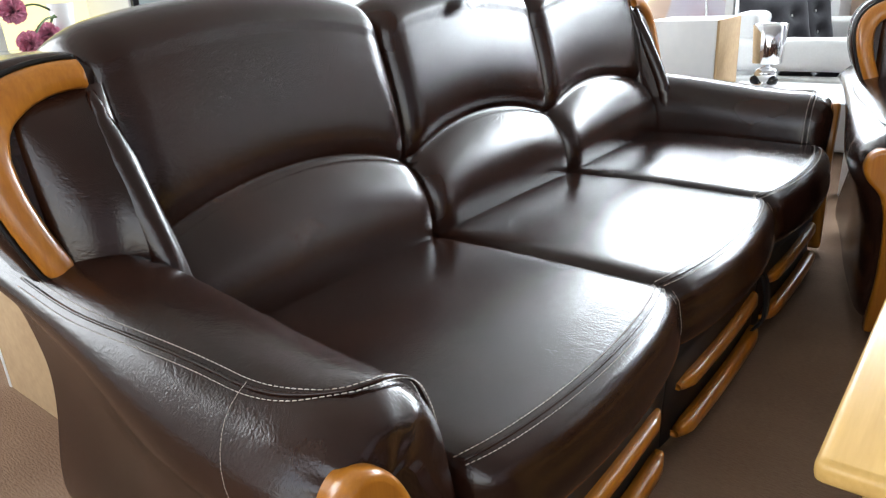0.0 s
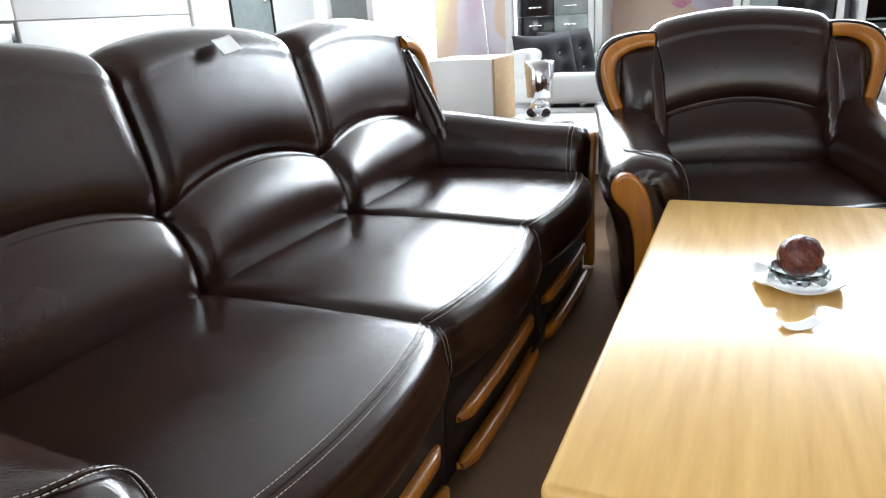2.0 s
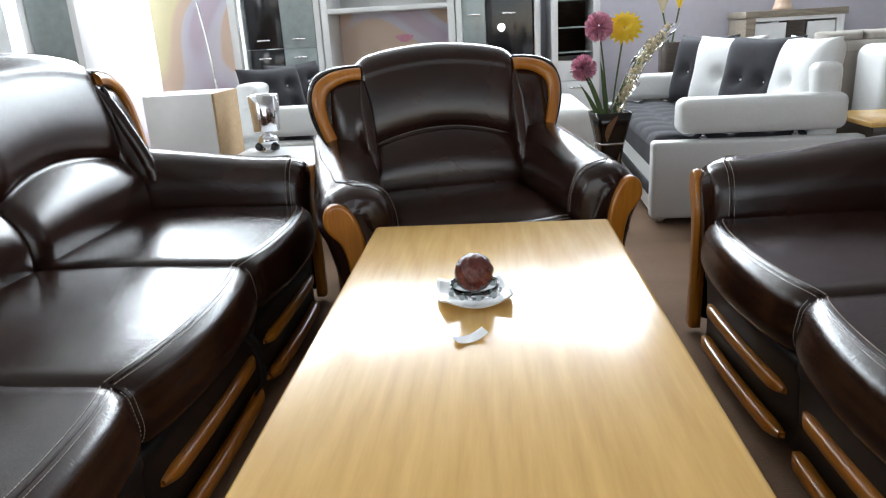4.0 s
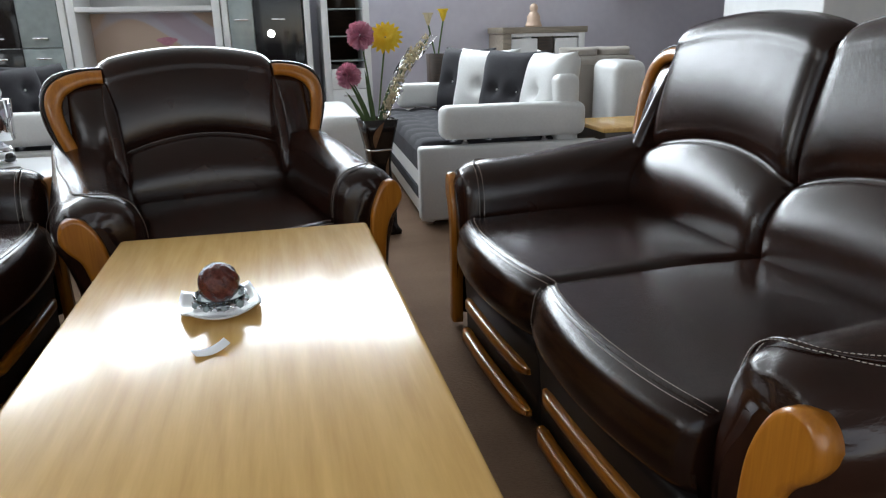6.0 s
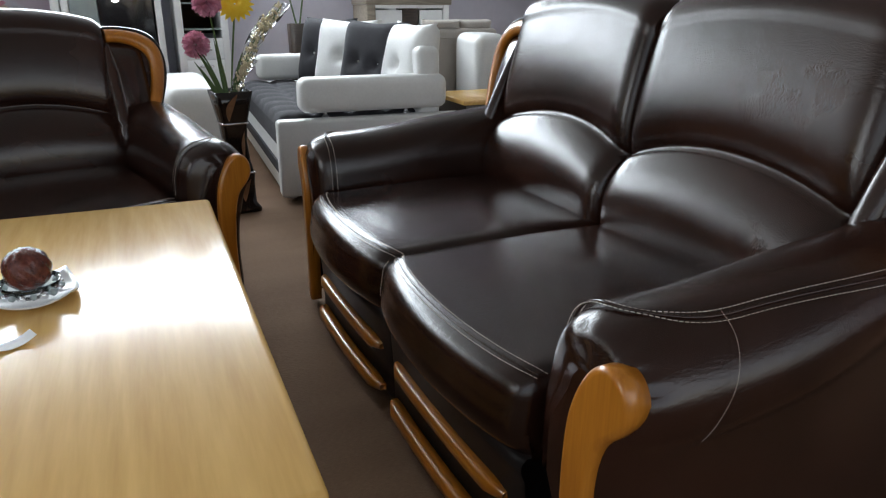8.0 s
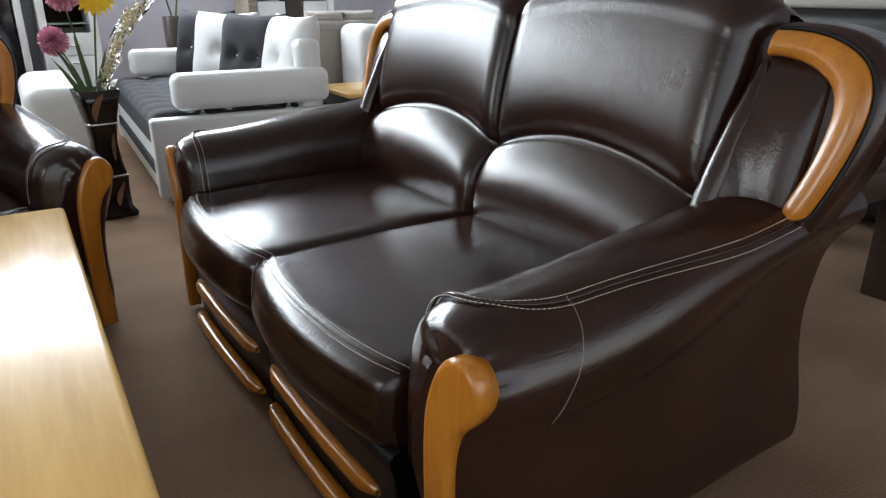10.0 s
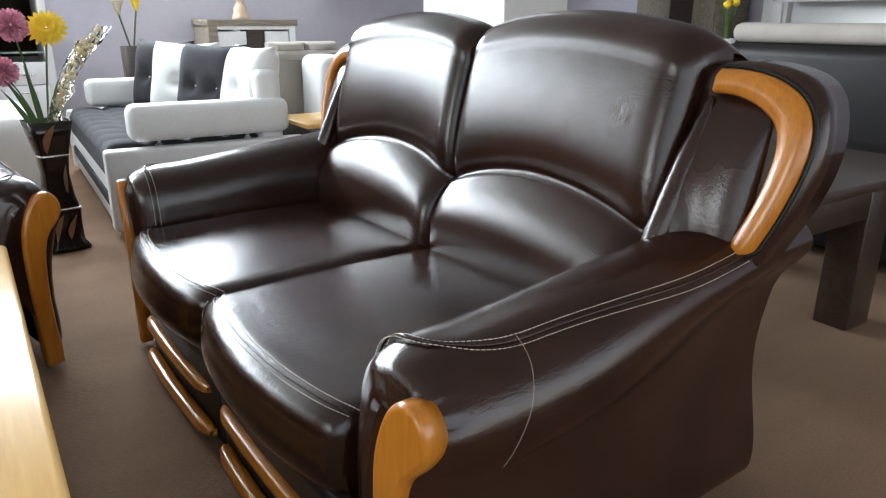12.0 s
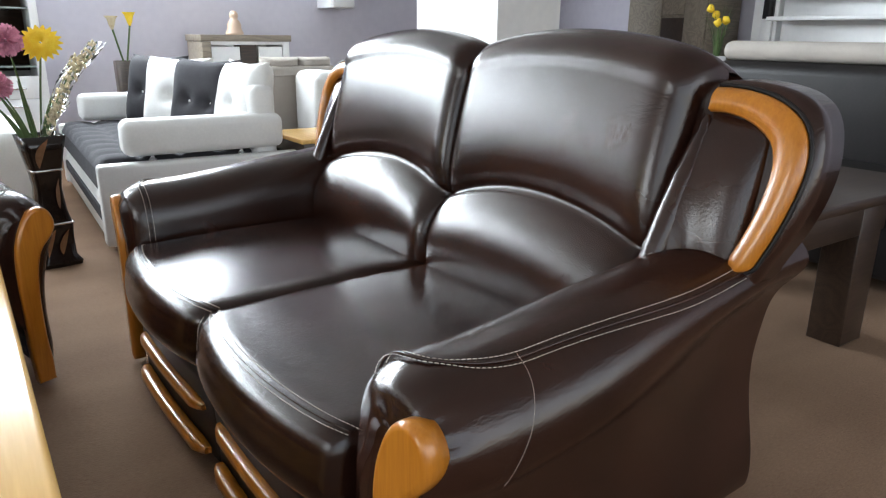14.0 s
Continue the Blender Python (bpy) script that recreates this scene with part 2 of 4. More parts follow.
def tube(points, radius, sides=6):
    pts = [Vector(p) for p in points]
    rows = []
    for i, p in enumerate(pts):
        d = (pts[min(i + 1, len(pts) - 1)] - pts[max(i - 1, 0)]).normalized()
        a = d.orthogonal().normalized() if abs(d.z) > 0.95 else d.cross(Vector((0, 0, 1))).normalized()
        b = d.cross(a)
        r = radius(i / (len(pts) - 1)) if callable(radius) else radius
        rows.append([p + r * (math.cos(t) * a + math.sin(t) * b) for t in (2 * math.pi * j / sides for j in range(sides))])
    v, f = grid(rows, True)
    n = len(v)
    f.append(tuple(range(sides))[::-1])
    f.append(tuple(range(n - sides, n)))
    return v, f


def lathe(profile, sides=24, square=0.0):
    rows = []
    for r, z in profile:
        row = []
        for j in range(sides):
            a = 2 * math.pi * j / sides
            k = 1.0
            if square:
                k = 1 + square * (1 / max(abs(math.cos(a)), abs(math.sin(a))) - 1)
            row.append((r * k * math.cos(a), r * k * math.sin(a), z))
        rows.append(row)
    v, f = grid(rows, True)
    f.append(tuple(range(sides))[::-1])
    f.append(tuple(range(len(v) - sides, len(v))))
    return v, f


def merge(meshes):
    verts, faces = [], []
    for v, f in meshes:
        k = len(verts)
        verts += list(v)
        faces += [tuple(i + k for i in q) for q in f]
    return verts, faces


def spline(points, steps=8):
    """Catmull-Rom through the points."""
    p = [Vector(q) for q in points]
    p = [2 * p[0] - p[1]] + p + [2 * p[-1] - p[-2]]
    out = []
    for i in range(1, len(p) - 2):
        for s in range(steps):
            t = s / steps
            out.append(0.5 * (2 * p[i] + (p[i + 1] - p[i - 1]) * t + (2 * p[i - 1] - 5 * p[i] + 4 * p[i + 1] - p[i + 2]) * t * t + (3 * p[i] - p[i - 1] - 3 * p[i + 1] + p[i + 2]) * t ** 3))
    out.append(p[-2])
    return out


def stitches(points, normal, length=0.0062, gap=0.0024, width=0.0011):
    """A run of single stitches along a line of points, standing a little proud."""
    pts = [Vector(p) for p in points]
    run, meshes, at = [0.0], [], 0.0
    for a, b in zip(pts, pts[1:]):
        run.append(run[-1] + (b - a).length)

    def place(d):
        for i in range(len(run) - 1):
            if d <= run[i + 1]:
                return pts[i].lerp(pts[i + 1], (d - run[i]) / max(run[i + 1] - run[i], 1e-6))
        return pts[-1]

    up0 = Vector(normal) if not callable(normal) else None
    while at + length < run[-1]:
        a, b = place(at), place(at + length)
        d = (b - a).normalized()
        up = up0 if up0 else Vector(normal((a + b) / 2))
        side = d.cross(up).normalized() * width / 2
        up = side.cross(d).normalized() * width * 0.6
        lo, hi = -0.4 * up, up
        v = [a + side + lo, a - side + lo, b - side + lo, b + side + lo, a + 0.2 * (b - a) + side * 0.7 + hi, a + 0.2 * (b - a) - side * 0.7 + hi, b - 0.2 * (b - a) - side * 0.7 + hi, b - 0.2 * (b - a) + side * 0.7 + hi]
        f = [(4, 5, 6, 7), (0, 4, 7, 3), (1, 2, 6, 5), (0, 1, 5, 4), (2, 3, 7, 6)]
        meshes.append((v, f))
        at += length + gap
    return merge(meshes)


def plate_shape(outline, depth, bevel, place):
    """An outline in two coordinates pulled to a thickness with rounded edges; place(a, h, d) gives the point."""
    n = len(outline)

    def inset(k):
        row = []
        for i, (a, h) in enumerate(outline):
            a0, h0 = outline[i - 1]
            a1, h1 = outline[(i + 1) % n]
            t = Vector((a1 - a0, h1 - h0)).normalized()
            row.append((a - t.y * k, h + t.x * k))
        return row

    rows = [[place(a, h, depth) for a, h in inset(0)]]
    for s in range(5):
        q = s / 4 * math.pi / 2
        rows.append([place(a, h, bevel * (1 - math.sin(q))) for a, h in inset(bevel * (1 - math.cos(q)))])
    v, f = grid(rows, True)
    f.append(tuple(range(len(v) - n, len(v))))
    f.append(tuple(range(n))[::-1])
    return v, f


def smooth01(t):
    t = min(1.0, max(0.0, t))
    return t * t * (3 - 2 * t)


# ---- the room ----
def structure(name, bm, mat, label, category, smooth=False):
    return tagged(part(name, bm, mat, None, label, smooth), "", category, "", "structure")


structure("floor", slab(-4.0, 7.0, -5.6, 5.0, -0.1, 0.0, 0), CARPET, "brown low-pile carpet with worn patches", "floor")
structure("ceiling", slab(-4.0, 7.0, -5.6, 5.0, 3.4, 3.5, 0), CEIL, "plain grey painted ceiling", "ceiling")


def wall_with_windows(name, along, at, thick, lo, hi, holes, mat, label):
    """A wall along x or y with rectangular openings through it."""
    def piece(a0, a1, z0, z1):
        return slab(a0, a1, at, at + thick, z0, z1, 0) if along == "x" else slab(at, at + thick, a0, a1, z0, z1, 0)
    bm = bmesh.new()
    cuts = [lo] + [v for h in holes for v in h[:2]] + [hi]
    pieces = [(cuts[i], cuts[i + 1], 0, 3.4) for i in range(0, len(cuts), 2)]
    for a0, a1, z0, z1 in holes:
        pieces += [(a0, a1, 0, z0), (a0, a1, z1, 3.4)]
    for p in pieces:
        if p[1] - p[0] < 1e-3 or p[3] - p[2] < 1e-3:
            continue
        b = piece(*p)
        me = bpy.data.meshes.new("piece")
        b.to_mesh(me)
        b.free()
        bm.from_mesh(me)
        bpy.data.meshes.remove(me)
    return structure(name, bm, mat, label, "wall")


wall_with_windows("wall_north", "x", 4.8, 0.2, -4.0, 7.0, [(-3.4, -1.95, 0.9, 3.15), (-1.8, 2.4, 1.75, 3.15)], WALL, "pale lilac painted wall")
wall_with_windows("wall_south", "x", -5.6, 0.2, -4.0, 7.0, [(-2.5, 6.0, 0.5, 2.8)], PLASTER, "white painted shop front wall")
wall_with_windows("wall_west", "y", -4.0, 0.2, -5.4, 4.8, [(-4.0, -1.8, 0.9, 2.7), (-1.2, 0.0, 0.7, 2.2)], PLASTER, "white painted wall")
wall_with_windows("wall_east", "y", 6.8, 0.2, -5.4, 4.8, [], WALL, "pale lilac painted wall")


def window(name, along, at, a0, a1, z0, z1, bars):
    root = thing(name, pose(0, 0, 0), "wide window with white frame and daylight behind", "window", "", "structure")
    def bar(u0, u1, w0, w1):
        return slab(u0, u1, at, at + 0.06, w0, w1, 0.005) if along == "x" else slab(at, at + 0.06, u0, u1, w0, w1, 0.005)
    for u0, u1, w0, w1 in [(a0, a1, z0, z0 + 0.05), (a0, a1, z1 - 0.05, z1)] + [(a0 + (a1 - a0 - 0.05) * i / bars, a0 + (a1 - a0 - 0.05) * i / bars + 0.05, z0 + 0.05, z1 - 0.05) for i in range(bars + 1)]:
        part("window_frame", bar(u0, u1, w0, w1), LACQUER, root, smooth=False)
    return root


window("window_1", "x", 4.93, -1.8, 2.4, 1.75, 3.15, 4)
window("window_5", "x", 4.93, -3.4, -1.95, 0.9, 3.15, 2)
window("window_2", "x", -5.57, -2.5, 6.0, 0.5, 2.8, 6)
window("window_3", "y", -3.95, -4.0, -1.8, 0.9, 2.7, 2)
window("window_4", "y", -3.95, -1.2, 0.0, 0.7, 2.2, 2)
# glowing sheet added so that the corner window reads white instead of yellowish sky
structure("backdrop_north", slab(-3.9, -1.4, 5.5, 5.52, 0.3, 3.6, 0), WHITE_GLOW, "added glowing white sheet outside the corner window", "backdrop")
structure("backdrop", slab(-4.62, -4.6, -2.4, 1.0, 0.0, 2.8, 0), WARM_DAY, "sunlit yellowish facade outside the window", "backdrop")


# ---- the leather suite ----
def seat_profile(u, s):
    """Point of a seat cushion: u across (-1 to 1), s from the back along the top and down the front."""
    swell = max(0.0, math.cos(u * math.pi / 2)) ** 0.55
    edge = math.exp(-(1 - abs(u)) / 0.035)
    bulge = -0.055 * swell
    if s < 0.6:
        t = s / 0.6
        y = 0.64 - 0.585 * t
        z = 0.443 + 0.016 * math.sin(math.pi * min(1, t * 1.05)) * (1 - u * u * 0.6) - 0.022 * edge
    elif s < 0.8:
        q = (s - 0.6) / 0.2 * math.pi / 2
        y = 0.055 - 0.055 * math.sin(q)
        z = 0.443 - 0.055 * (1 - math.cos(q)) - 0.022 * edge * math.cos(q)
    else:
        t = (s - 0.8) / 0.2
        y = -0.008 * math.sin(math.pi * t) + 0.03 * t ** 4
        z = 0.382 - 0.105 * t
    w = smooth01((0.30 - y) / 0.30)
    y += (bulge - 0.03) * w + 0.02 * edge * w * (1 if s > 0.6 else 0)
    return y, z


def back_profile(u, s, lift=0.0):
    """Point of a back cushion: s from the seat over the lumbar roll and the head to the rear."""
    dome = 1 - u * u
    line, crest = 0.612 + 0.4 * min(0.0, lift) + 0.078 * dome ** 0.8, 0.985 + lift + 0.055 * dome ** 0.7
    lean = lambda z: 0.595 + 0.30 * (z - 0.42)  # noqa: E731
    edge = 1 - math.sqrt(max(0.0, 1 - max(0.0, (abs(u) - 0.84) / 0.16) ** 2))
    if s < 0.35:
        t = s / 0.35
        z = 0.40 + (line - 0.40) * t
        y = lean(z) - 0.050 * math.sin(math.pi * min(1.0, t) ** 1.15) ** 0.6
    else:
        # one smooth run up the head cushion and over its crown
        t = (s - 0.35) / 0.65
        top = crest - 0.075
        if t < 0.62:
            q = t / 0.62
            z = line + (top - line) * q
            y = lean(z) - 0.042 * math.sin(math.pi * (0.03 + 0.47 * q ** 0.55)) + 0.014 * (1 - q) ** 8
        else:
            q = (t - 0.62) / 0.38 * math.pi
            y = lean(top) - 0.042 + 0.082 * (1 - math.cos(q)) + 0.018 * math.sin(q / 2) ** 2
            z = top + 0.075 * math.sin(q)
    return y + 0.062 * edge, z - 0.03 * edge * smooth01((s - 0.45) / 0.3)


def arm_section():
    """Cross-section of the rolled arm: outward distance and height above the front arm top."""
    return [(p.x, p.y) for p in spline([(0.0, -0.30), (0.0, -0.16), (0.007, -0.090), (0.032, -0.034), (0.073, -0.007), (0.118, 0.0), (0.162, -0.006), (0.210, -0.035), (0.244, -0.085), (0.247, -0.14), (0.226, -0.19), (0.204, -0.28), (0.196, -0.38), (0.198, -0.49), (0.188, -0.555), (0.160, -0.585)], 7)]


def arm_top(y):
    return 0.598 + 0.003 * math.exp(-(y / 0.14) ** 2) + 0.052 * smooth01((y - 0.08) / 0.62) + 0.03 * smooth01((y - 0.60) / 0.30)


def over_arm(a, section):
    """Height of the arm's upper side below its crown, at an outward distance."""
    run = [p for p in section if p[1] > -0.135]
    for p, q in zip(run, run[1:]):
        if p[0] <= a <= q[0] and q[0] > p[0]:
            return p[1] + (q[1] - p[1]) * (a - p[0]) / (q[0] - p[0])
    return -0.12


WOOD_HEAD = [(0.116, 0.02), (0.110, 0.12), (0.106, 0.25), (0.105, 0.36), (0.111, 0.44), (0.128, 0.497), (0.150, 0.535), (0.176, 0.553), (0.202, 0.551), (0.220, 0.535), (0.229, 0.510), (0.227, 0.485), (0.211, 0.459), (0.186, 0.431), (0.172, 0.395), (0.163, 0.34), (0.158, 0.25), (0.160, 0.15), (0.166, 0.08), (0.166, 0.02)]


def slant(a):
    """How far the arm's front end falls back towards its outer side."""
    return 0.10 * max(0.0, a - 0.10)


WING = [(0.0, 0.54), (0.0, 0.90), (0.025, 0.948), (0.09, 0.964), (0.175, 0.958), (0.236, 0.936), (0.270, 0.895), (0.286, 0.83), (0.284, 0.765), (0.268, 0.70), (0.246, 0.645), (0.225, 0.59), (0.205, 0.55)]
BAND = [(0.075, 0.928), (0.105, 0.928), (0.145, 0.922), (0.188, 0.906), (0.226, 0.876), (0.243, 0.828), (0.240, 0.765), (0.226, 0.70), (0.209, 0.648), (0.201, 0.626)]


def wing_y(h, a=0.1):
    return 0.655 + 0.27 * (h - 0.63) + 0.10 * (a - 0.2)


def wing_lead(h):
    """How far the inner roll of the wing stands in front of its face."""
    return 0.012 + 0.050 * (1 - smooth01((h - 0.58) / 0.30))


def sofa(name, seats, PITCH, m, label, group, lift=0.0, flares=(0.0, 0.0), sweep=0.0, wing_rise=1.0):
    """A rolled-arm leather sofa or armchair that faces its own -y."""
    k = 1.0
    root = thing(name, m, label, "armchair" if seats == 1 else "sofa", group)

    def up(h):
        return 0.62 + (h - 0.62) * wing_rise if h > 0.62 else h

    def put(title, mesh, mat, parent=root, tag="", smooth=True):
        v, f = mesh
        return part(title, ([Vector(p) * k for p in v], f), mat, parent, tag, smooth)

    half = seats * PITCH / 2
    us = [math.sin(math.pi / 2 * i / 14) for i in range(-14, 15)]
    for i in range(seats):
        cx = -half + PITCH * (i + 0.5)
        rows = []
        for j in range(61):
            s = j / 60
            row = [(cx + u * PITCH / 2, *seat_profile(u, s)) for u in us]
            rows.append([(row[0][0], row[0][1] + 0.01, 0.275)] + row + [(row[-1][0], row[-1][1] + 0.01, 0.275)])
        cushion = put("seat_cushion", grid(rows), LEATHER)
        fine = [n / 40 for n in range(-39, 40)]
        sew = []
        for s in (0.615, 0.660):
            line = []
            for u in fine:
                y, z = seat_profile(u, s)
                line.append((cx + u * PITCH / 2, y - 0.0006, z + 0.0012))
            sew.append(stitches(line, (0, -0.3, 1)))
        if i:
            for dx in (-0.008, 0.008):
                line = [(cx - PITCH / 2 + dx, seat_profile(-0.97, s / 100)[0] - 0.003, seat_profile(-0.97, s / 100)[1]) for s in range(70, 100, 3)]
                sew.append(stitches(line, (0, -1, 0)))
        tagged(put("stitching", merge(sew), THREAD, cushion, "double row of pale stitching"), kind="stuff")
        ridge = [(cx + u * PITCH / 2, seat_profile(u, 0.638)[0], seat_profile(u, 0.638)[1] - 0.0008) for u in fine]
        put("piping", tube(ridge, 0.0026), LEATHER, cushion)
        def bx(u):
            out = (0.045 * max(0.0, u) ** 2 if i == seats - 1 else 0.0) - (0.045 * max(0.0, -u) ** 2 if i == 0 else 0.0)
            return cx + u * PITCH / 2 + out

        rows = [[(bx(u), *back_profile(u, j / 80, lift)) for u in us] for j in range(81)]
        rows.append([(bx(u), 0.93, 0.80) for u in us])
        rows.append([(bx(u), 0.95, 0.30) for u in us])
        for r in rows:
            r.insert(0, (r[0][0], max(r[0][1], 0.86), r[0][2]))
            r.append((r[-1][0], max(r[-1][1], 0.86), r[-1][2]))
        put("back_cushion", grid(rows), LEATHER)
        # lower front panel with its rolled top edge, and two wooden rails
        rows = []
        for j, (dy, z) in enumerate([(0.05, 0.285), (0.0, 0.282), (-0.010, 0.272), (-0.010, 0.255), (-0.002, 0.235), (0.004, 0.15), (0.006, 0.04), (0.03, 0.025)]):
            rows.append([(cx + u * PITCH / 2, dy - 0.018 - 0.014 * max(0, math.cos(u * math.pi / 2)) ** 0.55, z) for u in us])
        put("front_panel", grid(rows), LEATHER_DARK)
        for z, hgt, a, b in ((0.172, 0.017, -0.84, 0.84), (0.060, 0.018, -0.88, 0.88)):
            rail = []
            for n in range(25):
                u = a + (b - a) * n / 24
                y = -0.014 - 0.014 * max(0, math.cos(u * math.pi / 2)) ** 0.55 - (0.008 if z < 0.1 else 0)
                taper = min(1, 0.45 + min(n, 24 - n) / 3)
                out = 0.026 * taper
                hz = hgt * taper
                rail.append([(cx + u * PITCH / 2, y + 0.006, z - hz), (cx + u * PITCH / 2, y - out * 0.7, z - hz), (cx + u * PITCH / 2, y - out, z - hz * 0.6), (cx + u * PITCH / 2, y - out, z + hz * 0.6), (cx + u * PITCH / 2, y - out * 0.7, z + hz), (cx + u * PITCH / 2, y + 0.006, z + hz)])
            v, f = grid(rail, True)
            f += [(0, 1, 2, 3, 4, 5), tuple(range(len(v) - 6, len(v)))[::-1]]
            put("rail", (v, f), HONEY_X, tag="honey-coloured wooden front rail")
    # frame under the seats and behind the backs
    v = slab(-half - 0.02, half + 0.02, 0.06, 0.93, 0.02, 0.275, 0.01)
    bmesh.ops.scale(v, vec=(k, k, k), verts=v.verts)
    part("base", v, LEATHER_DARK, root)
    v = slab(-half - 0.13, half + 0.13, 0.86, 0.97, 0.03, 0.86, 0.03, 3)
    bmesh.ops.scale(v, vec=(k, k, k), verts=v.verts)
    part("rear_panel", v, LEATHER, root)
    section = arm_section()
    n = len(section)
    for side, flare in zip((-1, 1), flares):
        rows = []
        ys = [-4, -3, -2, -1, 0.0, 0.004, 0.010, 0.018, 0.028, 0.040, 0.055, 0.072, 0.092, 0.12, 0.15, 0.18, 0.26, 0.34, 0.42, 0.50, 0.58, 0.66, 0.74, 0.82, 0.90, 0.95]
        for y in ys:
            extra, y = (0.056, -0.011) if y == -4 else (0.034, -0.010) if y == -3 else (0.018, -0.006) if y == -2 else (0.008, -0.002) if y == -1 else (0.0, y)
            pull = extra + 0.044 * (1 - math.sqrt(max(0.0, 1 - (1 - min(1, y / 0.11)) ** 2)))
            gather = 0.011 * smooth01(extra / 0.02 + 0.5) * (1 - smooth01((y - 0.004) / 0.055))
            row = []
            for a, d in section:
                z = arm_top(y) + d
                a *= 1 - 0.30 * smooth01((y - 0.30) / 0.55) * smooth01((-d - 0.04) / 0.12) * (1 - 0.7 * smooth01((-d - 0.28) / 0.3))
                if d <= -0.2:
                    z = arm_top(y) - 0.2 + (d + 0.2) * (arm_top(y) - 0.225) / 0.385
                # towards the middle of the scroll near the front
                zc = max(min(z, arm_top(y) - 0.1), 0.08)
                to = Vector((0.155 - a, zc - z))
                round_at = math.degrees(math.atan2(z - 0.50, a - 0.165))
                crease = sum(math.exp(-((round_at - k) / 9) ** 2) for k in (22, 48, 84, 132)) + 0.3 * math.exp(-((round_at - 65) / 5) ** 2)
                if to.length > 1e-4:
                    to = to.normalized() * min(pull * (1 - 0.3 * smooth01((a - 0.15) / 0.06)) * (1 - 0.45 * smooth01((-d - 0.10) / 0.12) * (a < 0.05)) + gather * crease, to.length)
                back = (0.014 + slant(a + to.x)) * (1 - smooth01((y - 0.02) / 0.36))
                row.append((side * (half + a + to.x + 0.004), y - 0.022 + back, z + to.y))
            rows.append(row)
        v, f = grid(rows)
        f.append(tuple(range(n)))
        arm = put("arm", (v, f), LEATHER)
        head = [(p.x, p.y) for p in spline([*WOOD_HEAD], 4)][::-1]
        put("arm_front", plate_shape(head, 0.040, 0.011, lambda a, h, d: (side * (half + a + 0.004), -0.034 + d + slant(a), h)), HONEY, root, "honey-coloured carved wooden arm front")
        # seam along the outer shoulder of the arm
        sew = []

        def seam(off):
            """Up the inner face near the front, over the crown and back along the outer shoulder."""
            line = [(side * (half + a + 0.0028), 0.042 - 0.9 * off, arm_top(0.065) + d + 0.0014 * (a > 0.02)) for a, d in section if d > -0.17 and a < 0.092]
            for i in range(61):
                y = 0.066 + 0.669 * i / 60
                turn = smooth01((y - 0.066) / 0.07)
                a = 0.093 + 0.088 * math.sqrt(1 - (1 - min(1.0, (y - 0.066) / 0.17)) ** 2) + 0.030 * smooth01((y - 0.20) / 0.40) + off * turn
                line.append((side * (half + a + 0.004), y - 0.024 - 0.9 * off * (1 - turn), arm_top(y) + over_arm(a, section) + 0.0012))
            return line

        for off in (-0.009, 0.009):
            sew.append(stitches(seam(off), lambda p: (side * (0.35 if abs(p.x) > half + 0.06 else -1.0), 0, 0.7)))
        down = []
        for c in range(len(section) // 3, len(section), 2):
            a, d = section[c]
            if a > 0.168 and d > -0.17:
                z = 0.40 + (d + 0.2) * 0.985 if d <= -0.2 else arm_top(0.22) + d
                down.append((side * (half + a + 0.0125), 0.180 - 0.085 * smooth01(-d / 0.19), z))
        sew.append(stitches(down, (side, 0, 0.3), 0.004, 0.0015, 0.0006))
        tagged(put("stitching", merge(sew), THREAD, arm, "double row of pale stitching"), kind="stuff")
        put("piping", tube(seam(0.0), 0.0028), LEATHER, arm)
        # wing beside the back cushion with its wooden band
        outline = [(p.x, p.y) for p in spline([(a - flare, up(h)) if a < 0.05 else (a, up(h)) for a, h in WING], 4)][::-1]
        wing = put("wing", plate_shape(outline, 0.09, 0.022, lambda a, h, d: (side * (half + a + flare), wing_y(h, a) + sweep + d, h)), LEATHER)
        rows = []
        for i in range(25):
            t = i / 24
            row = []
            for j in range(33):
                w = j / 32
                a = 0.045 + 0.160 * w * (1 - 0.06 * t * t)
                h = up(0.565 + 0.345 * t)
                puff = 0.048 * math.sin(math.pi * min(1.0, 0.04 + t)) ** 0.5 * math.sin(math.pi * w) ** 0.6
                ridge = wing_lead(h) * math.exp(-((w - 0.12) / 0.24) ** 2)
                fold = 0.006 * math.exp(-((h - 0.640 + 0.03 * w) / 0.008) ** 2) * smooth01((w - 0.2) / 0.2)
                row.append((side * (half + a + flare), wing_y(h, a) + sweep + 0.004 - puff - ridge + fold, h))
            row.insert(0, (row[0][0], row[0][1] + 0.10, row[0][2]))
            rows.append(row)
        put("wing_pad", grid(rows), LEATHER, wing)
        roll = [(side * (half + 0.062 + flare + 0.012 * q / 24), wing_y(h) + sweep - wing_lead(h) - 0.008, h) for q, h in ((q, up(0.50 + 0.40 * q / 24)) for q in range(25))]
        put("side_roll", tube(roll, lambda t: 0.026 * min(1.0, 0.35 + 9 * t, 0.15 + 3 * (1 - t)) ** 0.7, 14), LEATHER)
        path = spline([(a, up(h), 0) for a, h in BAND], 5)
        strip, cord = [], []
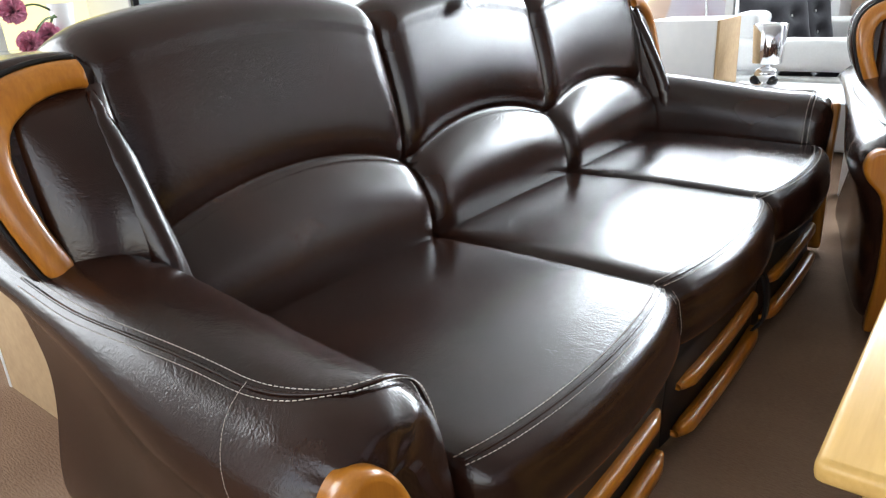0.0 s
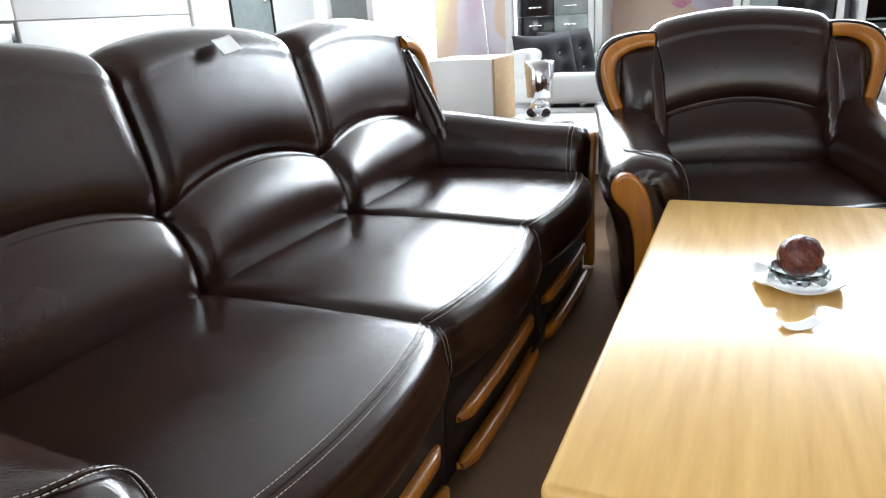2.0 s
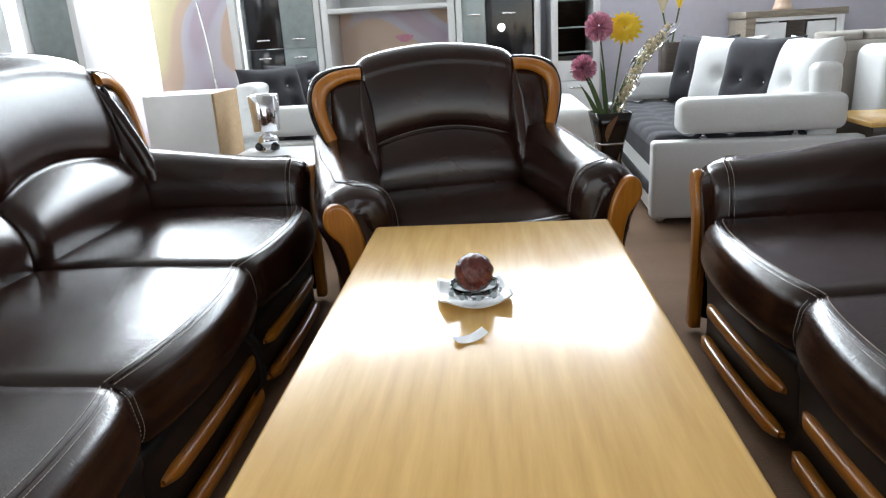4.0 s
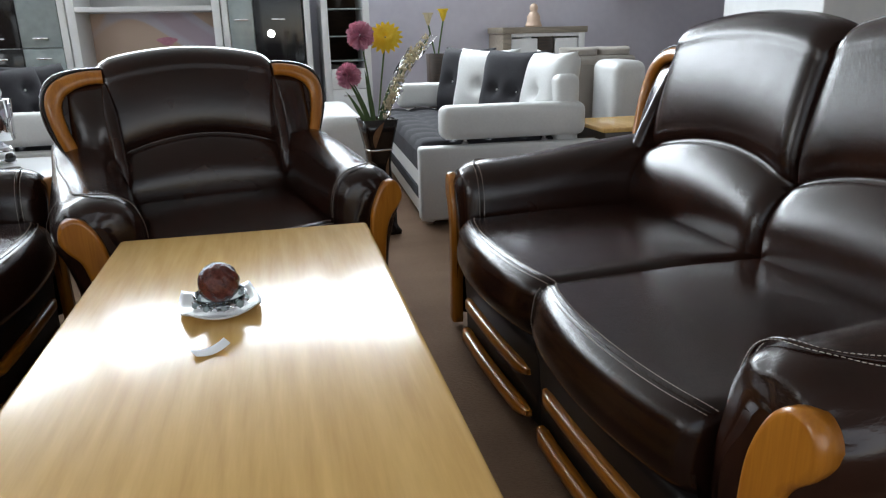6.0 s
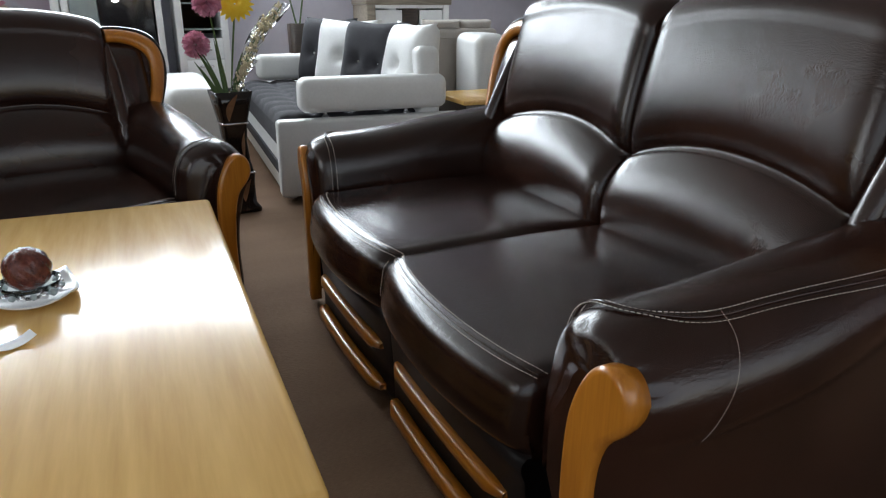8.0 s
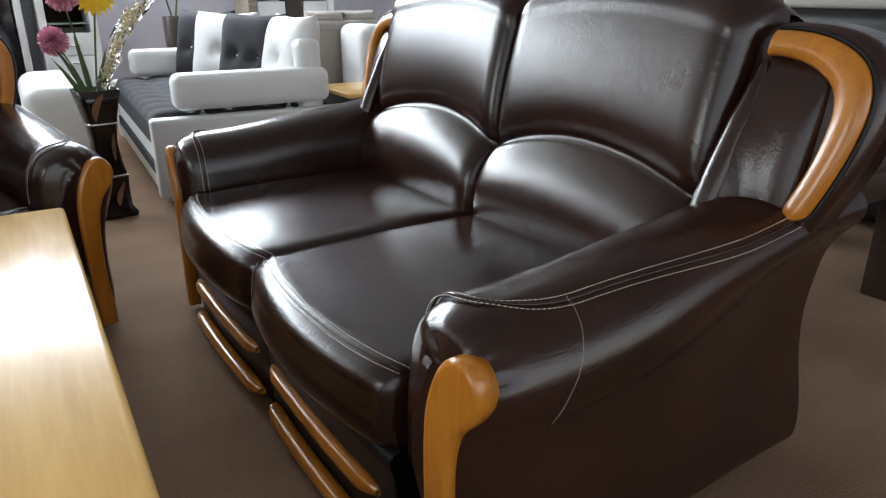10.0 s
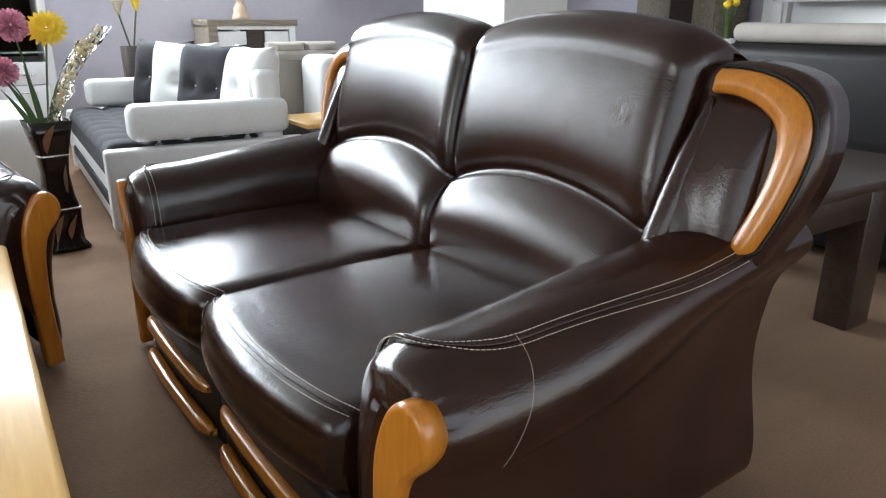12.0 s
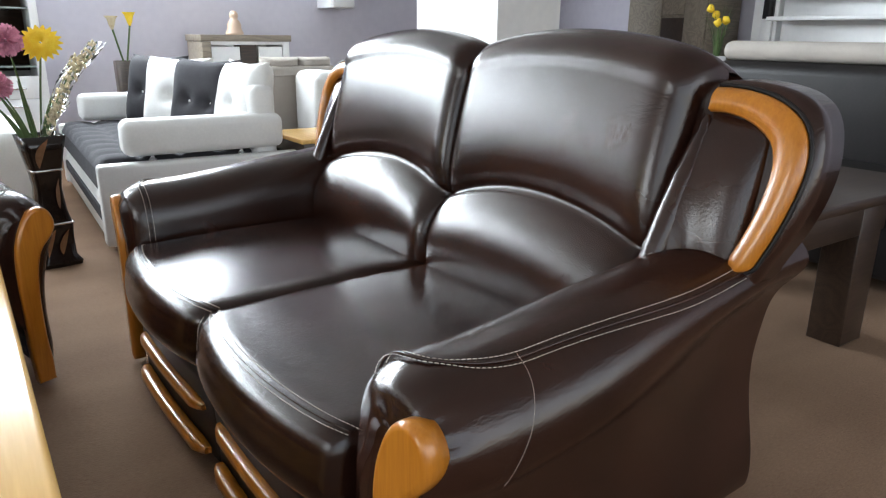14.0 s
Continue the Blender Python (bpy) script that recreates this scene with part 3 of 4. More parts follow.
        for i, p in enumerate(path):
            d = (path[min(i + 1, len(path) - 1)] - path[max(i - 1, 0)]).normalized()
            nrm = Vector((-d.y, d.x, 0))
            t = i / (len(path) - 1)
            w = 0.0240 * min(1, 0.30 + (1 - t) * 7) * (0.95 + 0.25 * math.exp(-((t - 0.45) / 0.2) ** 2))
            row = []
            for o, e in ((-1, 0.006), (-1, -0.012), (-0.72, -0.024), (0.3, -0.024), (0.72, -0.018), (1, -0.010), (1, 0.006)):
                q = p + nrm * w * o
                row.append((side * (half + q.x + flare), wing_y(q.y, q.x) + sweep + e, q.y))
            strip.append(row)
            q = p + nrm * (w + 0.004)
            cord.append((side * (half + q.x + flare), wing_y(q.y, q.x) + sweep - 0.002, q.y))
        v, f = grid(strip, True)
        f += [tuple(range(7)), tuple(range(len(v) - 7, len(v)))[::-1]]
        put("wing_band", (v, f), HONEY, wing, "curved honey-coloured wooden band")
        put("piping", tube(cord, 0.0045), LEATHER_DARK, wing)
    return root


SUITE = "brown leather suite"
three = sofa("three_seat_sofa", 3, 0.685, pose(-0.38, -0.463, 0, 0, 0, 90), "three-seat dark brown leather sofa with honey wood trim and pale stitching", SUITE, 0.0, (-0.03, -0.03), 0.0)
sofa("armchair", 1, 0.56, pose(0.327, 0.194, 0, 0, 0, 15), "dark brown leather armchair with honey wood arm fronts", SUITE, -0.055, (-0.05, -0.05), 0.01, 0.87)
sofa("two_seat_sofa", 2, 0.637, pose(1.048, -0.463, 0, 0, 0, -88), "two-seat dark brown leather sofa with honey wood trim and pale stitching", SUITE, 0.02, (0.0, 0.0), 0.06)
# pull strap of the fold-out bed
strap = spline([(0.21, -0.05, 0.275), (0.225, -0.062, 0.25), (0.23, -0.072, 0.20), (0.235, -0.07, 0.13), (0.24, -0.045, 0.09)], 4)
part("pull_strap", grid([[p + Vector((dx, dy, 0)) for dx, dy in ((-0.022, 0.004), (-0.018, -0.004), (0.018, -0.004), (0.022, 0.004))] for p in strap], True), LEATHER_DARK, three, "black webbing pull strap")

# ---- coffee table and what lies on it ----
table = thing("coffee_table", pose(0.334, -0.661, 0), "low beech coffee table with a glossy rectangular top", "coffee table")
top = part("tabletop", slab(-0.334, 0.334, -0.661, 0.661, 0.466, 0.5, 0.012, 3), BEECH, table)
part("apron", slab(-0.25, 0.25, -0.56, 0.56, 0.40, 0.468, 0.004), BEECH, table)
part("lower_shelf", slab(-0.26, 0.26, -0.55, 0.55, 0.16, 0.18, 0.004), BEECH, table)
for sx in (-1, 1):
    for sy in (-1, 1):
        part("leg", slab(sx * 0.25 - 0.035, sx * 0.25 + 0.035, sy * 0.57 - 0.035, sy * 0.57 + 0.035, 0, 0.468, 0.006), BEECH, table)

E_PLATE = pose(0.30, -0.585, 0.5, 0, 0, 10)
plate = thing("plate", E_PLATE, "square white ceramic plate with raised corners on the table", "plate")
rows = []
for r in range(9):
    t = r / 8
    row = []
    for j in range(40):
        a = 2 * math.pi * j / 40
        sq = 1 / max(abs(math.cos(a)), abs(math.sin(a))) ** 0.55
        corner = (sq - 1) / 0.21
        row.append((0.079 * t * sq * math.cos(a), 0.079 * t * sq * math.sin(a), 0.004 + 0.016 * max(0, t - 0.45) ** 1.3 + 0.016 * corner * t ** 3))
    rows.append(row)
under = [[(x * 0.98, y * 0.98, max(0.0, z - 0.004)) for x, y, z in r] for r in rows[::-1]]
part("dish", grid(rows + under, True), CERAMIC, plate)

ball = thing("decorative_ball", pose(0.302, -0.585, 0.504), "dark red woven candle ball in a glass cup", "ornament")
bm = bmesh.new()
bmesh.ops.create_icosphere(bm, subdivisions=4, radius=0.040)
for v in bm.verts:
    v.co *= 1 + 0.035 * math.sin(26 * v.co.z / 0.047 * 0.35 + 9 * math.atan2(v.co.y, v.co.x))
bmesh.ops.translate(bm, vec=(0, 0, 0.052), verts=bm.verts)
part("ball", bm, BALL, ball)
cup = [(0.02, 0.0), (0.034, 0.003), (0.046, 0.016), (0.052, 0.030), (0.0505, 0.030), (0.0445, 0.018), (0.033, 0.006), (0.01, 0.003)]
glass = part("glass_cup", lathe(cup, 32), GLASS, ball, "thin clear glass cup")
glass.visible_shadow = False
bead_rnd = random.Random(4)
for i in range(18):
    a = 2 * math.pi * i / 18
    bm = bmesh.new()
    bmesh.ops.create_icosphere(bm, subdivisions=1, radius=0.006 + 0.003 * bead_rnd.random())
    bmesh.ops.translate(bm, vec=(0.05 * math.cos(a), 0.05 * math.sin(a), 0.014), verts=bm.verts)
    part("bead", bm, CHROME if i % 2 else GREYGLASS, ball)


def paper_tag(m, w, h, curl, label):
    rows = [[(w * (i / 8 - 0.5), h * (j / 4 - 0.5), curl * (abs(i / 8 - 0.4) ** 2) * 4 + 0.001) for i in range(9)] for j in range(5)]
    low = [[(x, y, z - 0.0008) for x, y, z in r] for r in rows[::-1]]
    ob = part("paper_tag", grid(rows + low + rows[:1]), PAPER)
    ob.matrix_world = m
    return tagged(ob, label, "paper tag")


paper_tag(pose(0.297, -0.79, 0.502, 0, 0, 25), 0.06, 0.03, 0.008, "small curled white paper tag lying on the table")
paper_tag(pose(-1.075, -0.47, 0.985, 0, 50, 0) @ pose(0, 0, 0.006, 0, 0, 98), 0.08, 0.048, 0.002, "white paper price tag on the sofa back")


# ---- white sofas with loose arm pads ----
def cushion_mesh(w, h, d, buttons=()):
    """A plump loose cushion standing on its edge, in x (width), z (height) and y (depth)."""
    rows = []
    n = 18
    for i in range(n + 1):
        t = -1 + 2 * i / n
        row = []
        for j in range(2 * n):
            front = j < n
            w0 = -1 + 2 * (j if front else 2 * n - j) / n
            swell = ((1 - t ** 4) * (1 - w0 ** 4)) ** 0.45
            y = (d / 2) * swell
            for bx, bz in buttons:
                y -= 0.55 * (d / 2) * math.exp(-((w0 - bx) ** 2 + (t - bz) ** 2) / 0.035)
            corner = 1 + 0.05 * t * t * w0 * w0 - 0.04 * (1 - abs(t * w0))
            row.append((w0 * w / 2 * corner, -y if front else y, h / 2 + t * h / 2 * corner))
        rows.append(row)
    return grid(rows, True)


def tufted_seat(x0, x1, y0, y1, z0, z1, cell=0.2):
    nx, ny = int((x1 - x0) / 0.025), int((y1 - y0) / 0.025)
    rows = []
    for i in range(ny + 1):
        row = []
        for j in range(nx + 1):
            x, y = x0 + (x1 - x0) * j / nx, y0 + (y1 - y0) * i / ny
            p = abs(math.sin(math.pi * (x - x0) / cell) * math.sin(math.pi * (y - y0) / cell)) ** 0.35
            edge = min(x - x0, x1 - x, y - y0, y1 - y)
            row.append((x, y, z1 - 0.028 + 0.028 * p - 0.035 * math.exp(-edge / 0.015)))
        rows.append(row)
    first = [(x, y, z0) for x, y, z in rows[0]]
    last = [(x, y, z0) for x, y, z in rows[-1]]
    v, f = grid([first] + rows + [last])
    w = nx + 1
    f.append(tuple(r * w for r in range(ny + 3)))
    f.append(tuple(r * w + nx for r in range(ny + 3))[::-1])
    return v, f


def white_sofa(m, width, depth, label):
    """White sofa bed that faces its own -x; y runs along its length."""
    root = thing("sofa_bed", m, label, "sofa", "white sofa beds")
    part("side_box", slab(0, depth, 0, 0.10, 0.03, 0.43, 0.02, 3), WHITE_LEATHER, root)
    part("side_box", slab(0, depth, width - 0.10, width, 0.03, 0.43, 0.02, 3), WHITE_LEATHER, root)
    part("front_board", slab(0.02, 0.08, 0.10, width - 0.10, 0.03, 0.29, 0.012), WHITE_LEATHER, root)
    part("front_strip", slab(0.008, 0.03, 0.10, width - 0.10, 0.13, 0.19, 0.004), CHARCOAL, root)
    part("seat", tufted_seat(0.01, depth - 0.2, 0.10, width - 0.10, 0.29, 0.455), CHARCOAL, root, "charcoal tufted fabric seat")
    part("backrest", slab(depth - 0.24, depth - 0.10, 0.08, width - 0.08, 0.30, 0.78, 0.045, 4), WHITE_LEATHER, root)
    for y in (0.03, width - 0.19):
        pad = part("arm_pad", slab(0.13, 0.94, y, y + 0.16, 0.455, 0.635, 0.045, 4), WHITE_LEATHER, root)
        for x in (0.27, 0.72):
            part("stud", ([(px + x, py + y + 0.08, pz) for px, py, pz in lathe([(0.022, 0.425), (0.022, 0.432), (0.012, 0.436), (0.012, 0.452), (0.02, 0.458)], 12)[0]], lathe([(0.022, 0.425), (0.022, 0.432), (0.012, 0.436), (0.012, 0.452), (0.02, 0.458)], 12)[1]), CHROME, pad)
    for x in (0.06, depth - 0.06):
        for y in (0.06, width - 0.06):
            part("foot", ([(px + x, py + y, pz) for px, py, pz in lathe([(0.025, 0.0), (0.025, 0.03)], 12)[0]], lathe([(0.025, 0.0), (0.025, 0.03)], 12)[1]), CHROME, root)
    return root


def loose_cushion(m, w, h, d, mat, label, buttons=((-0.4, -0.3), (0.4, -0.3), (-0.4, 0.35), (0.4, 0.35))):
    root = thing("cushion", m, label, "cushion", "loose sofa cushions")
    part("cover", cushion_mesh(w, h, d, buttons), mat, root)
    for bx, bz in buttons:
        b = bmesh.new()
        bmesh.ops.create_uvsphere(b, u_segments=10, v_segments=6, radius=0.012)
        bmesh.ops.translate(b, vec=(bx * w / 2 * 0.97, -d / 2 * 0.42, h / 2 + bz * h / 2 * 0.97), verts=b.verts)
        part("button", b, CERAMIC, root)
    return root


white_sofa(pose(1.15, 1.63, 0, 0, 0, -2), 1.95, 1.02, "white leatherette sofa bed with charcoal tufted seat")
for x, y, yaw, mat, name in ((1.93, 1.96, -84, WHITE_LEATHER, "plain white"), (1.83, 2.26, -62, CHARCOAL, "dark charcoal"), (1.78, 2.66, -56, WHITE_LEATHER, "bright white"), (1.75, 3.08, -60, CHARCOAL, "dark charcoal")):
    loose_cushion(pose(x, y, 0.45, 0, 0, yaw) @ pose(0, 0, 0, -14, 0, 0), 0.48, 0.45, 0.20, mat, name + " cushion leaning on the sofa bed", ((-0.35, -0.1), (0.38, -0.15)) if mat is CHARCOAL else ((0.05, -0.1),))
white_sofa(pose(-0.36, 4.18, 0, 0, 0, 180), 1.95, 0.96, "white leatherette sofa bed behind the armchair")
for k, y in enumerate((2.62, 3.05)):
    loose_cushion(pose(-1.02 + 0.04 * k, y, 0.45, 0, 0, 90 - 35) @ pose(0, 0, 0, -16, 0, 0), 0.46, 0.42, 0.17, CHARCOAL, "dark charcoal buttoned cushion on the white sofa bed")
end = thing("ottoman", pose(0.80, 2.75, 0), "white rounded leatherette ottoman beside the vase", "ottoman")
part("body", slab(-0.16, 0.16, -0.5, 0.5, 0.02, 0.55, 0.09, 5), WHITE_LEATHER, end)


# ---- floor vase with flowers ----
VX, VY = 0.93, 1.62
vase = thing("floor_vase", pose(VX, VY, 0, 0, 0, 8), "tall black lacquered floor vase with bronze curls", "vase")
outer = [(0.088, 0.0), (0.092, 0.02), (0.072, 0.05), (0.070, 0.14), (0.074, 0.19), (0.060, 0.26), (0.052, 0.36), (0.060, 0.44), (0.078, 0.53), (0.092, 0.60)]
inner = [(r - 0.007, z) for r, z in outer[:2:-1]]
part("body", lathe(outer + inner, 32, 0.8), VASE, vase)
for z in (0.20, 0.445):
    r = 0.074 if z < 0.3 else 0.061
    part("ring", lathe([(r, z - 0.006), (r + 0.005, z - 0.003), (r + 0.005, z + 0.003), (r, z + 0.006)], 32, 0.8), CHROME, vase)
for a0, z0, z1 in ((-2.0, 0.46, 0.59), (-1.2, 0.27, 0.43), (-2.2, 0.05, 0.18), (-0.4, 0.30, 0.42), (-1.5, 0.06, 0.17)):
    leaf = []
    for i in range(9):
        t = i / 8
        z = z0 + (z1 - z0) * t
        r = np.interp(z, [p[1] for p in outer], [p[0] for p in outer]) * 1.17 + 0.002
        w = 0.17 * math.sin(math.pi * t) ** 0.8 + 0.01
        aa = a0 + 0.5 * t * t
        leaf.append([(r * math.cos(aa + q * w), r * math.sin(aa + q * w), z) for q in (-1, 0, 1)])
    part("inlay", grid(leaf), COPPER, vase, "bronze leaf-shaped inlay")

rnd = random.Random(7)


def pom_flower(x, y, z, r, base):
    """A ball of thin petals on a stem."""
    root = thing("pink_flower", pose(x, y, z), "artificial pink pompon flower in the floor vase", "flower", "vase flowers")
    part("stem", tube([Vector(p) - Vector((x, y, z)) for p in spline([base, ((x + base[0]) / 2, (y + base[1]) / 2, (z + base[2]) / 2 + 0.03), (x, y, z)], 6)], 0.004, 6), STEM, root)
    v, f = [], []
    for i in range(520):
        d = Vector((rnd.gauss(0, 1), rnd.gauss(0, 1), rnd.gauss(0, 1))).normalized()
        side = d.orthogonal().normalized()
        side.rotate(Matrix.Rotation(rnd.random() * 6.28, 3, d))
        n, ln = len(v), r * (0.82 + 0.22 * rnd.random())
        v += [d * r * 0.25 - side * 0.003, d * r * 0.25 + side * 0.003, d * ln + side * 0.0055, d * ln * 1.05, d * ln - side * 0.0055]
        f.append((n, n + 1, n + 2, n + 3, n + 4))
    tagged(part("petals", (v, f), PINK, root, "dusty pink petals"), kind="stuff")
    return root


def daisy(x, y, z, r, base, tilt):
    root = thing("yellow_flower", pose(x, y, z) @ pose(0, 0, 0, *tilt), "artificial yellow gerbera in the floor vase", "flower", "vase flowers")
    inv = root.matrix_world.inverted()
    part("stem", tube([inv @ Vector(p) for p in spline([base, ((x + base[0]) / 2, (y + base[1]) / 2 + 0.02, (z + base[2]) / 2), (x, y, z)], 6)], 0.0045, 6), STEM, root)
    for ring, (n, ln, up) in enumerate(((18, 1.0, 0.05), (16, 0.8, 0.35), (12, 0.5, 0.8))):
        for i in range(n):
            a = 2 * math.pi * (i + 0.5 * ring) / n
            rows = []
            for j in range(6):
                t = j / 5
                w = 0.13 * r * math.sin(math.pi * (0.12 + 0.83 * t)) * 1.3
                rad = r * ln * (0.1 + 0.9 * t)
                h = r * up * t * (1 - 0.5 * t) - 0.1 * r * t * t * (1 - up)
                rows.append([(rad * math.cos(a) - q * w * math.sin(a), rad * math.sin(a) + q * w * math.cos(a), h + 0.02 * r * abs(q)) for q in (-1, 0, 1)])
            part("petal", grid(rows), YELLOW, root)
    return root


top = (VX, VY, 0.50)
pom_flower(0.855, 1.50, 1.005, 0.066, top)
pom_flower(0.80, 1.62, 0.815, 0.063, top)
daisy(0.99, 1.60, 0.995, 0.088, top, (60, 0, -12))
for i, (dx, dy, h, bend) in enumerate(((-0.05, -0.03, 0.30, -0.07), (-0.02, 0.0, 0.34, -0.02), (0.03, -0.02, 0.27, 0.03), (-0.07, 0.0, 0.24, -0.05))):
    leaf = thing("leaf", pose(VX + dx * 0.4, VY + dy * 0.4, 0.50), "long green artificial leaf in the floor vase", "leaf", "vase flowers")
    rows = []
    for j in range(9):
        t = j / 8
        w = 0.013 * math.sin(math.pi * (0.15 + 0.83 * t))
        rows.append([(dx * t + bend * t * t + q * w, dy * t + abs(q) * 0.004, h * t) for q in (-1, 0, 1)])
    part("blade", grid(rows), STEM, leaf)
for dx, dy, h in ((0.29, 0.02, 0.50), (0.21, 0.0, 0.44), (0.10, -0.02, 0.24)):
    twig = thing("dried_spray", pose(VX, VY, 0.5), "cream dried spray wrapped in clear film", "dried flower", "vase flowers")
    path = spline([(0, 0, 0), (dx * 0.25, dy, h * 0.35), (dx * 0.6, dy, h * 0.7), (dx, dy, h)], 6)
    part("stem", tube(path, 0.003, 5), STEM, twig)
    grains = []
    for i in range(70):
        t = rnd.random() ** 0.7
        p = path[min(len(path) - 1, int((0.45 + 0.50 * t) * len(path)))]
        c = p + Vector((rnd.gauss(0, 0.010), rnd.gauss(0, 0.010), rnd.gauss(0, 0.012)))
        q = [c + Vector(o) * 0.0075 for o in ((1, 0, 0), (0, 1, 0), (-1, 0, 0), (0, -1, 0), (0, 0, 1.6), (0, 0, -1.2))]
        grains.append((q, [(0, 1, 4), (1, 2, 4), (2, 3, 4), (3, 0, 4), (1, 0, 5), (2, 1, 5), (3, 2, 5), (0, 3, 5)]))
    tagged(part("seeds", merge(grains), CREAM, twig), kind="stuff")
    wrap = []
    for i, p in enumerate(path):
        t = i / (len(path) - 1)
        wrap.append([p + Vector((math.cos(a), math.sin(a), 0)) * (0.012 + 0.022 * t) * (1 + 0.35 * math.sin(3 * a + 9 * t) + 0.2 * rnd.random()) for a in (2 * math.pi * q / 10 for q in range(10))])
    film = part("film_wrap", grid(wrap, True), CELLO, twig, "crinkled clear film", False)
    film.visible_shadow = False

# ---- behind the three-seat sofa: white cabinet, low table, chrome lamp ----
cab = thing("white_cabinet", pose(-1.30, 1.95, 0), "plain white lacquered low cabinet with a bare wooden side", "cabinet")
part("body", slab(-0.19, 0.185, -0.25, 0.10, 0.0, 0.78, 0.004), LACQUER, cab)
part("side_panel", slab(0.186, 0.20, -0.25, 0.10, 0.0, 0.778, 0.003), CARDBOARD, cab, "raw wooden side panel")
low = thing("side_table", pose(-0.72, 1.75, 0), "low white lacquered side table", "side table")
part("tabletop", slab(-0.36, 0.36, -0.28, 0.32, 0.40, 0.43, 0.006), LACQUER, low)
for sx in (-1, 1):
    for sy in (-0.23, 0.27):
        part("leg", slab(sx * 0.31 - 0.025, sx * 0.31 + 0.025, sy - 0.025, sy + 0.025, 0, 0.40, 0.004), LACQUER, low)
lamp = thing("table_lamp", pose(-0.915, 1.93, 0.43), "chrome table lamp with a cylinder shade and ball foot", "lamp")
part("foot", lathe([(0.055, 0.0), (0.058, 0.008), (0.03, 0.016), (0.05, 0.035), (0.06, 0.06), (0.05, 0.085), (0.018, 0.10), (0.014, 0.12)], 28), CHROME, lamp)
part("shade", lathe([(0.072, 0.115), (0.074, 0.12), (0.085, 0.31), (0.083, 0.312), (0.080, 0.31), (0.070, 0.122)], 32), CHROME, lamp)
for i in range(3):
    b = bmesh.new()
    bmesh.ops.create_uvsphere(b, u_segments=14, v_segments=8, radius=0.024)
    bmesh.ops.translate(b, vec=(0.055 * math.cos(2.1 * i + 3.6), 0.055 * math.sin(2.1 * i + 3.6), 0.03), verts=b.verts)
    part("ball", b, BLACK, lamp)


# ---- wall units along the north and west walls ----
def cabinet_unit(name, x0, x1, y0, y1, z0, z1, label, fronts, post=0.05):
    """A wall unit with white sides; fronts: (x0, x1, z0, z1, material, handle height or None)."""
    root = thing(name, pose((x0 + x1) / 2, y0, 0), label, "cabinet", "wall units")
    cx = (x0 + x1) / 2
    d = y1 - y0
    part("side", slab(x0 - cx, x0 - cx + post, 0, d, z0, z1, 0.004), LACQUER, root)
    part("side", slab(x1 - cx - post, x1 - cx, 0, d, z0, z1, 0.004), LACQUER, root)
    part("back", slab(x0 - cx + post, x1 - cx - post, d - 0.02, d, z0, z1, 0), LACQUER, root)
    part("top", slab(x0 - cx + post, x1 - cx - post, 0.002, d - 0.02, z1 - 0.04, z1, 0.003), LACQUER, root)
    part("plinth", slab(x0 - cx + post, x1 - cx - post, 0.03, d - 0.02, z0, z0 + 0.08, 0.003), LACQUER, root)
    for a, b, c, e, mat, handle in fronts:
        door = part("door", slab(a - cx, b - cx, 0.006, 0.03, c, e, 0.003), mat, root)
        if handle:
            part("handle", slab((a + b) / 2 - cx - 0.055, (a + b) / 2 - cx + 0.055, -0.016, 0.004, handle - 0.007, handle + 0.007, 0.004), CHROME, door, "slim metal handle")
    return root


NY, NB = 4.2, 4.78
cabinet_unit("tall_cabinet", -1.80, -1.08, NY, NB, 0, 2.0, "tall white cabinet with black and grey gloss drawers", [
    (-1.745, -1.425, 0.95, 1.94, BLACK, 1.02), (-1.745, -1.425, 0.70, 0.945, BLACK, 0.87), (-1.745, -1.425, 0.10, 0.695, BLACK, 0.62),
    (-1.42, -1.135, 0.95, 1.94, GREYGLASS, 1.02), (-1.42, -1.135, 0.70, 0.945, GREYGLASS, 0.87), (-1.42, -1.135, 0.10, 0.695, GREYGLASS, 0.62)], 0.05)
media = cabinet_unit("media_wall", -1.07, 0.06, NY, NB, 0, 2.0, "white open wall unit with a printed back panel", [(-1.015, 0.005, 0.10, 0.45, LACQUER, 0.40)], 0.06)
part("shelf", slab(-0.505, 0.505, 0.002, 0.5, 1.205, 1.245, 0.004), LACQUER, media)
part("printed_panel", slab(-0.505, 0.505, 0.46, 0.555, 0.46, 1.205, 0.003), POSTER, media, "pastel wave print")
blob = [(0.02 + 0.075 * math.cos(a) * (1 + 0.3 * math.sin(3 * a)), 0.045 + 0.035 * math.sin(a)) for a in (2 * math.pi * i / 24 for i in range(24))]
part("print_motif", plate_shape(blob, 0.004, 0.001, lambda a, h, d: (a + 0.06, 0.452 + d, h + 0.93)), PINK, media, "small pink printed motif")
cabinet_unit("display_cabinet", 0.07, 0.77, NY, NB, 0, 2.0, "white cabinet with one grey and one black glossy door", [
    (0.125, 0.315, 0.10, 1.94, GREYGLASS, 1.13), (0.319, 0.705, 0.10, 1.94, BLACK, 1.13)], 0.05)
# raised glowing disc stands in for a round light mirrored in the glossy door
glint = part("door_reflection", lathe([(0.028, 0.0), (0.03, 0.004), (0.024, 0.010), (0.012, 0.013)], 20), REFLECTION_GLOW)
glint.matrix_world = pose(0.446, NY + 0.004, 1.02, 90, 0, 0)
tagged(glint, "small glowing disc as a lamp's reflection in the black cabinet door", "lamp")
